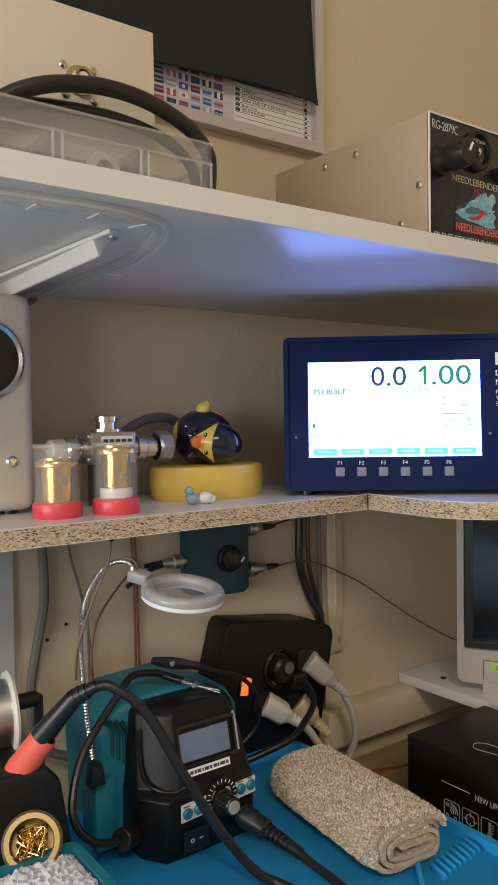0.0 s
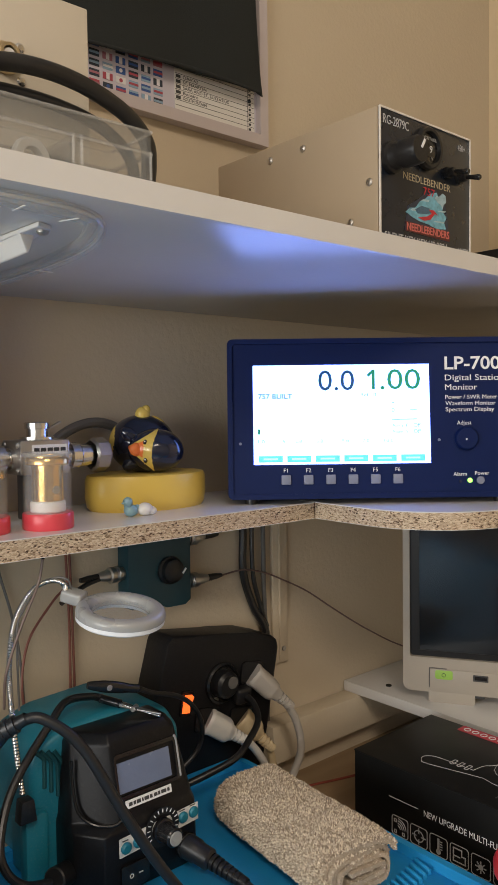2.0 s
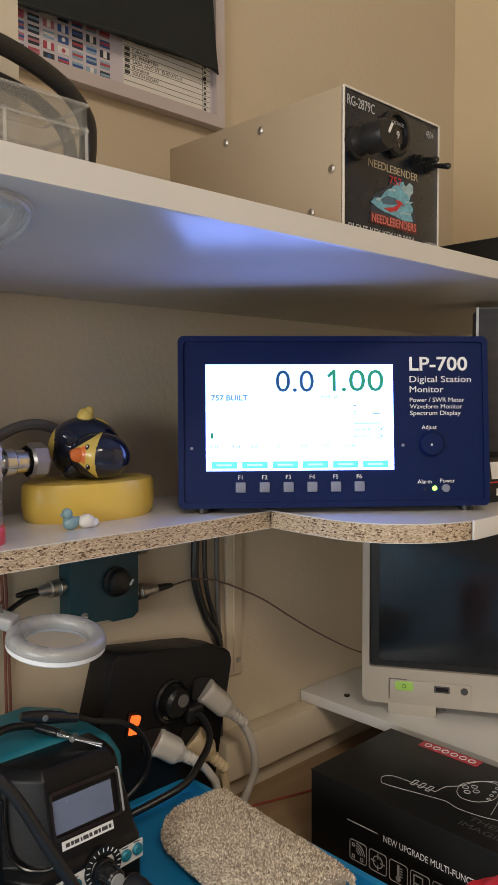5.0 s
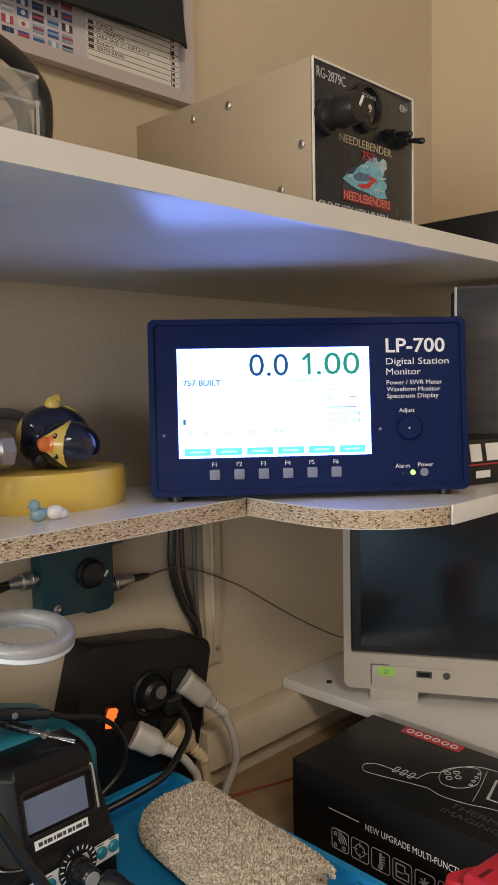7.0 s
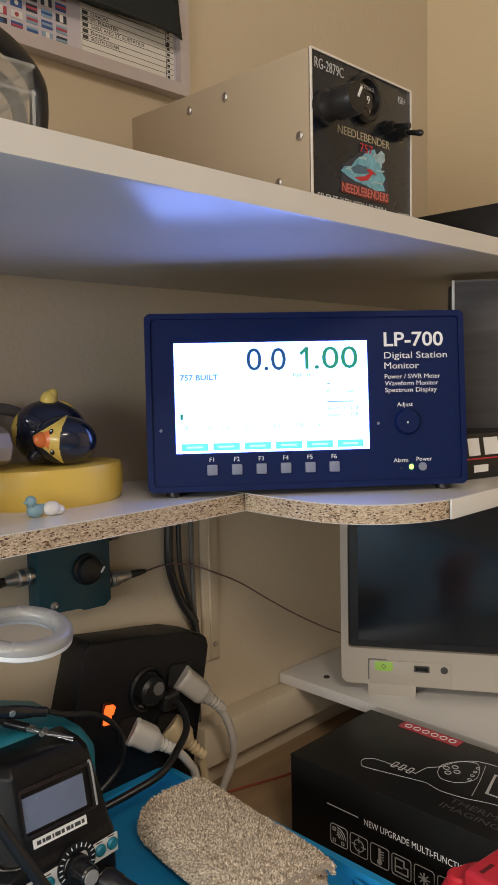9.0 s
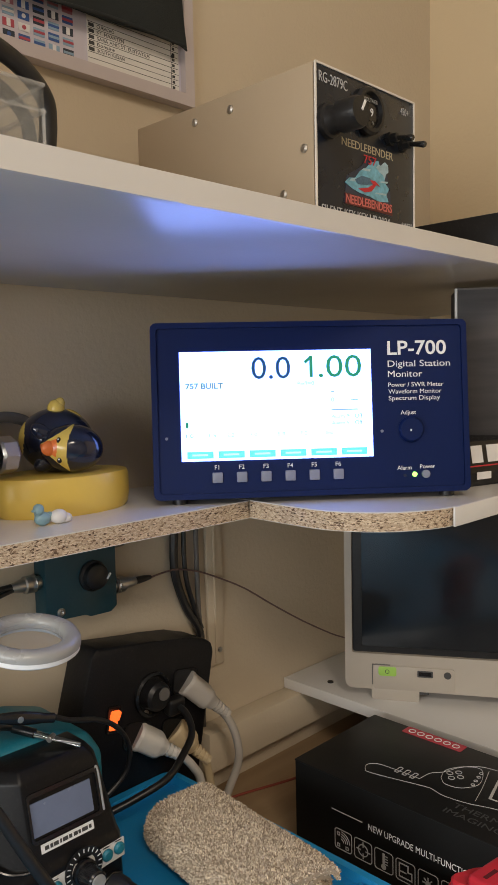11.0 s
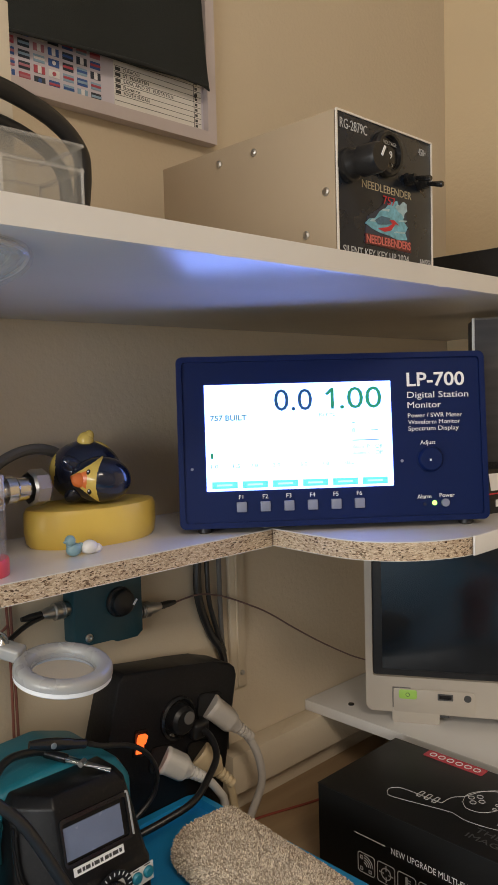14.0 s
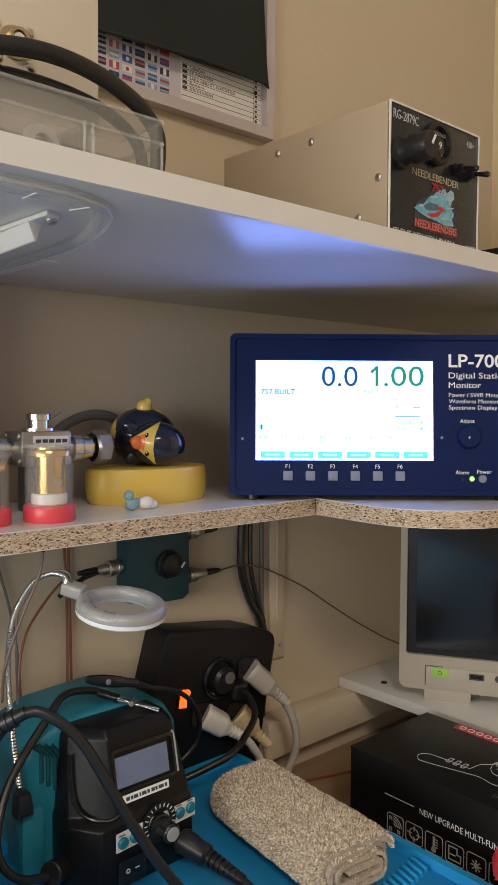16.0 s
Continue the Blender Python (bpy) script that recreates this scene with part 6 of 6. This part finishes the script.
hold = thing("iron_stand", pose(0, 0, 0), "black soldering iron stand with a brass tip cleaner", "stand")
part("base", prism([(0.115, MATZ), (0.219, MATZ), (0.217, 0.735), (0.208, 0.796), (0.197, 0.808), (0.120, 0.808)], 0.503, 0.562, 0.004, seg=3), M_BLACK, hold)
part("cup", lathe([(0.0125, -0.004), (0.0165, 0), (0.0172, 0.012), (0.0150, 0.014), (0.0130, 0.002)], aim((0.1700, 0.5240, 0.7880), B), 28), M_SHINYBLACK, hold, "black round iron rest")
CN = aim((0.1830, 0.4930, 0.7650), (0.1690, 0.4610, 0.7830))
can = part("cleaner_can", lathe([(0.0135, 0), (0.0185, 0), (0.0192, 0.004), (0.0180, 0.006), (0.0190, 0.010), (0.0192, 0.018), (0.0175, 0.0200), (0.0142, 0.0200), (0.0136, 0.0185), (0.0136, 0.004), (0, 0.004)], CN, 40), M_DULLBRASS, hold, "round dull brass can")
rng = random.Random(3)
cb = None
for i in range(46):
    p = [Vector((rng.uniform(-0.010, 0.010), rng.uniform(-0.010, 0.010), rng.uniform(0.008, 0.019))) for _ in range(4)]
    cb = tube([tuple(CN @ v) for v in p], 0.0006, 5, 4, cb)
tagged(part("brass_wool", cb, M_BRASS, can, "curly brass wool"), kind="stuff")

tray = thing("sponge_tray", pose(0.141, 0.416, MATZ), "teal plastic tray holding a damp white sponge", "tray")
part("tray", hollow(rounded(0, 0.066, 0, 0.064, 0.006), rounded(0.006, 0.060, 0.006, 0.058, 0.003), 0.0, 0.056), M_TEAL, tray)
part("tray_floor", plate(rounded(0.002, 0.064, 0.002, 0.062, 0.005), 0.0, 0.0372), M_TEAL, tray)
sb = bmesh.new()
bmesh.ops.create_grid(sb, x_segments=60, y_segments=60, size=0.5)
for v in sb.verts:
    q = v.co.copy()
    v.co = Vector((0.033 + q.x * 0.053, 0.032 + q.y * 0.051, 0.046 + 0.006 * (1 - (2 * q.x) ** 4) * (1 - (2 * q.y) ** 4) + 0.003 * noise.noise(q * 16)))
g = bmesh.ops.extrude_face_region(sb, geom=sb.faces[:])
for v in [e for e in g["geom"] if isinstance(e, bmesh.types.BMVert)]:
    v.co.z = 0.031
sponge = thing("sponge", pose(0.141, 0.416, MATZ + 0.006), "damp white sponge speckled with dirt in the tray", "sponge")
part("pad", sb, mat("white_sponge", (0.60, 0.63, 0.70), 0.9, vary=0.22, scale=260, bump=0.5, fine=900, dust=0.0), sponge)

sp = thing("solder_spool", aim((0.1800, 0.566, 0.8280), (0.2000, 0.563, 0.8285)), "silver solder wire spool with a white flange", "spool")
part("wire", lathe([(0.0245, -0.030), (0.0250, -0.026), (0.0245, -0.022), (0.0250, -0.018), (0.0245, -0.014), (0.0250, -0.010), (0.0245, -0.006), (0.0250, 0.012), (0.0, 0.012), (0, -0.030)], None, 40), M_STEEL, sp, "wound solder wire")
part("flange", lathe([(0.0, 0.012), (0.0205, 0.012), (0.0295, 0.012), (0.0305, 0.014), (0.0295, 0.016), (0.0205, 0.015), (0.0, 0.015)], None, 44), M_WPLASTIC, sp, "white plastic flange")
arm = thing("spool_arm", pose(0, 0, 0), "black arm of the solder spool holder", "holder")
part("post", box(0.2160, 0.2220, 0.568, 0.578, MATZ, 0.834, 0.002), M_BLACK, arm)
part("axle", rod(0.006, 0, 0.055, aim((0.2180, 0.573, 0.8310), (0.174, 0.573, 0.8305)), 14), M_BLACK, arm)


# ---- ring lamp on a gooseneck ----
def ring_lamp():
    ob = thing("ring_lamp", pose(0, 0, 0), "small grey magnifier ring lamp on a metal gooseneck", "lamp")
    m = pose(0.3010, 0.4910, 0.9130) @ Matrix.Rotation(radians(-37), 4, "Z") @ pose(0, 0, 0, 7, 6.5, 0)
    arc = [(0.0258 + 0.0056 * math.copysign(abs(math.cos(a)) ** 0.75, math.cos(a)), 0.0010 + 0.0064 * math.sin(a) ** 0.75) for a in (math.pi * (1 - k / 20) for k in range(21))]
    hd = part("ring", lathe([(0.0202, 0.0)] + arc + [(0.0305, 0.0005)], m, 72), M_GREY, ob, "grey plastic ring")
    part("diffuser", lathe([(0.0196, 0.0002), (0.0215, -0.0025), (0.0290, -0.0035), (0.0310, -0.0020), (0.0312, 0.0012), (0.0305, 0.0006)], m, 56), M_WHITE, ob, "white diffuser rim")
    part("lens", lathe([(0, 0.0048), (0.0202, 0.0035), (0.0202, 0.0020), (0, 0.0010)], m, 40), M_CLEAR, ob, "clear magnifier lens")
    part("neck_socket", box(-0.0065, 0.0065, -0.0045, 0.0045, 0, 0.016, 0.002, 3, m=m @ aim((-0.0270, 0.0080, 0.0065), (-0.0460, 0.0140, 0.0085))), M_GREY, ob)
    end = tuple(m @ Vector((-0.0400, 0.0120, 0.0080)))
    pts = [end, (0.2720, 0.5190, 0.9360), (0.2650, 0.5240, 0.9380), (0.2550, 0.5290, 0.9330), (0.2460, 0.5350, 0.9170), (0.2420, 0.5380, 0.9010), (0.2390, 0.5370, 0.8780), (0.2390, 0.5360, 0.8600), (0.2390, 0.5340, 0.8480), (0.2412, 0.5328, 0.8190), (0.2440, 0.5310, 0.7900)]
    part("gooseneck", tube(pts, 0.0020, 10, 26, None, lambda s: 0.00225 if round(s * 260) % 2 else 0.0017), M_CHROME, ob, "corrugated metal gooseneck")
    part("neck_wire", tube([(x + 0.003, y - 0.002, z + 0.002) for x, y, z in pts[:6]] + [(0.2470, 0.540, 0.846)], 0.0008, 6), M_GREYCABLE, ob)
    part("clamp", prism([(-0.0045, 0.016), (0.0045, 0.016), (0.0065, 0.0), (-0.0065, 0.0)], -0.005, 0.005, 0.001, pose(0.2450, 0.5290, 0.7715)), M_BLACK, ob, "black clamp")


ring_lamp()


def clip(p, q, label, booted=False):
    ob = thing("alligator_clip", aim(p, q), label, "clip", "alligator clips")
    L = (Vector(q) - Vector(p)).length
    part("upper_jaw", prism([(-0.0026, 0.0), (0.0026, 0.0), (0.0024, L * 0.55), (0.0008, L), (-0.0008, L), (-0.0024, L * 0.55)], 0.0004, 0.0018, 0.0004, pose(0, 0, 0, 3)), M_CHROME, ob)
    part("lower_jaw", prism([(-0.0026, 0.0), (0.0026, 0.0), (0.0024, L * 0.55), (0.0008, L), (-0.0008, L), (-0.0024, L * 0.55)], -0.0018, -0.0004, 0.0004, pose(0, 0, 0, -3)), M_STEEL, ob)
    part("pivot", rod(0.0022, -0.0035, 0.0035, pose(0, 0, L * 0.45, 0, 90, 0), 12), M_STEEL, ob)
    part("sleeve", rod(0.0034, -0.012, 0.006, None, 12), M_SHINYBLACK, ob, "black sleeve")
    if booted:
        part("boot", lathe([(0.0026, -0.007), (0.0036, -0.003), (0.0042, 0.002), (0.0046, L * 0.35), (0.0044, L * 0.6), (0.0036, L * 0.85), (0.0026, L + 0.0006), (0, L + 0.0006)], Matrix.Diagonal((0.75, 1, 1, 1)), 16), M_SHINYBLACK, ob, "glossy black insulating boot")


clip((0.3270, 0.5460, 0.8295), (0.3470, 0.5110, 0.8240), "silver alligator clip on top of the station")
clip((0.3210, 0.5210, 0.8490), (0.2935, 0.5250, 0.8565), "alligator clip in a black boot held up by its lead", True)
for lab, pts, r in (("black clip lead looping round the station", [(0.3210, 0.5565, 0.8315), (0.3120, 0.5560, 0.8350), (0.2890, 0.5500, 0.8390), (0.2700, 0.5400, 0.8300), (0.2350, 0.5260, 0.8000), (0.2190, 0.5120, 0.7730), (0.2200, 0.5050, 0.7560), (0.2320, 0.5030, 0.7430), (0.2520, 0.5085, 0.7340)], 0.0030),
                    ("black clip lead running behind the display", [(0.3330, 0.5195, 0.8460), (0.3480, 0.5220, 0.8380), (0.3730, 0.5280, 0.8280), (0.3930, 0.5340, 0.8140), (0.4070, 0.5400, 0.7960), (0.4120, 0.5450, 0.7780), (0.4060, 0.5480, 0.7630), (0.380, 0.552, 0.745)], 0.0020)):
    w = thing("clip_lead", pose(0, 0, 0), lab, "cable", "clip leads")
    part("wire", tube(pts, r, 10), M_RUBBER, w)


# ---- folded towel ----
def towel():
    ob = thing("folded_towel", pose(0.4340, 0.4520, MATZ, 0, 0, -7), "rolled beige terry towel on the blue mat", "towel")
    W, T, N, H = 0.0365, 0.0040, 44, 0.0200
    # centre line of the cloth in section: flattened turns, wound inwards
    path = []
    for i in range(166):
        a = 2 * math.pi * i / 50 + 0.3
        s = 1 - 0.255 * i / 50
        path.append(Vector((math.copysign(abs(math.cos(a)) ** 0.6, math.cos(a)) * (W - T / 2) * (1 - 0.15 * i / 50), 0, H + math.copysign(abs(math.sin(a)) ** 0.6, math.sin(a)) * (H - T / 2) * s)))
    b = bmesh.new()
    rows = []
    rng = random.Random(2)
    for j in range(N + 1):
        t = j / N
        y = -0.074 + 0.148 * t
        end = 1 - 0.05 * (abs(2 * t - 1) ** 8)
        ring = []
        for side in (1, -1):
            seq = range(len(path)) if side > 0 else range(len(path) - 1, -1, -1)
            for i in seq:
                d = (path[min(i + 1, len(path) - 1)] - path[max(i - 1, 0)]).normalized()
                n = Vector((d.z, 0, -d.x))
                p = path[i] + n * side * T * 0.40
                lip = (0.007 * noise.noise(Vector((i * 0.045, 3.1, 0.5))) - 0.003 * i / 166) * (1 if t < 0.5 else -1) * max(0, abs(2 * t - 1) - 0.85) / 0.15
                q = Vector((p.x * end, y + lip, H + (p.z - H) * end))
                q += Vector((noise.noise(q * 90), 0, noise.noise(q * 90 + Vector((7, 0, 0))))) * 0.0009
                q.z = max(0.0003, q.z + 0.002 * math.sin(t * 5 + 1) * (q.z / 0.040))
                ring.append(b.verts.new(q))
        rows.append(ring)
    n = len(rows[0])
    for p, q in zip(rows, rows[1:]):
        for i in range(n):
            b.faces.new((p[i], p[(i + 1) % n], q[(i + 1) % n], q[i]))
    half = n // 2
    for r in (rows[0], rows[-1]):
        for i in range(half - 1):
            b.faces.new((r[i], r[i + 1], r[n - 2 - i], r[n - 1 - i]))
    bmesh.ops.recalc_face_normals(b, faces=b.faces)
    part("roll", b, M_TOWEL, ob, "rolled beige cloth")
    # terry loops standing off the cloth, thick and knobbly
    me = ob.children[-1].data
    V, F = [], []
    polys = list(me.polygons)
    outer = [p for p in polys if (p.normal.z > 0.15 and p.center.z > 0.0300) or (abs(p.center.x) > 0.0300 and p.normal.x * p.center.x > 0)]
    inner = [p for p in polys if abs(p.center.y) > 0.0690]
    picks = rng.choices(outer, [p.area for p in outer], k=32000) + rng.choices(inner, [p.area for p in inner], k=2600)
    for k, p in enumerate(picks):
        small = 1.0 if k < 32000 else 0.45
        u, v = rng.random(), rng.random()
        co = [me.vertices[i].co for i in p.vertices]
        c = co[0].lerp(co[1], u).lerp(co[3].lerp(co[2], u), v)
        d = (Vector(p.normal) + Vector((rng.uniform(-1, 1), rng.uniform(-1, 1), rng.uniform(-0.6, 0.8))) * 0.9).normalized()
        e = d.cross(Vector((rng.uniform(-1, 1), rng.uniform(-1, 1), rng.uniform(-1, 1)))).normalized()
        L, w = rng.uniform(0.0010, 0.0026) * small, rng.uniform(0.00038, 0.00065) * small
        f = d.cross(e)
        i = len(V)
        V += [c + e * w - d * w * 0.5, c - e * w * 0.5 + f * w * 0.9 - d * w * 0.5, c - e * w * 0.5 - f * w * 0.9 - d * w * 0.5, c + d * L * 0.7 + e * w, c + d * L * 0.7 - e * w * 0.5 + f * w, c + d * L * 0.7 - e * w * 0.5 - f * w, c + d * (L + w * 0.5)]
        F += [(i, i + 1, i + 4, i + 3), (i + 1, i + 2, i + 5, i + 4), (i + 2, i, i + 3, i + 5), (i + 3, i + 4, i + 6), (i + 4, i + 5, i + 6), (i + 5, i + 3, i + 6)]
    pm = bpy.data.meshes.new("pile")
    pm.from_pydata([tuple(v) for v in V], [], F)
    pm.materials.append(M_PILE)
    o = new("terry_nap", pm)
    o.parent = ob
    tagged(o, "fuzzy beige terry loops", kind="stuff")


def pile_material():
    m, t, b = nodes_of("terry_loops")
    L = t.links.new
    g, r = t.nodes.new("ShaderNodeNewGeometry"), t.nodes.new("ShaderNodeValToRGB")
    r.color_ramp.elements[0].color, r.color_ramp.elements[1].color = (0.28, 0.215, 0.155, 1), (0.92, 0.81, 0.65, 1)
    L(g.outputs["Random Per Island"], r.inputs[0]), L(r.outputs[0], b.inputs["Base Color"])
    b.inputs["Roughness"].default_value = 0.95
    b.inputs["Specular IOR Level"].default_value = 0.1
    return m


M_PILE = pile_material()
towel()
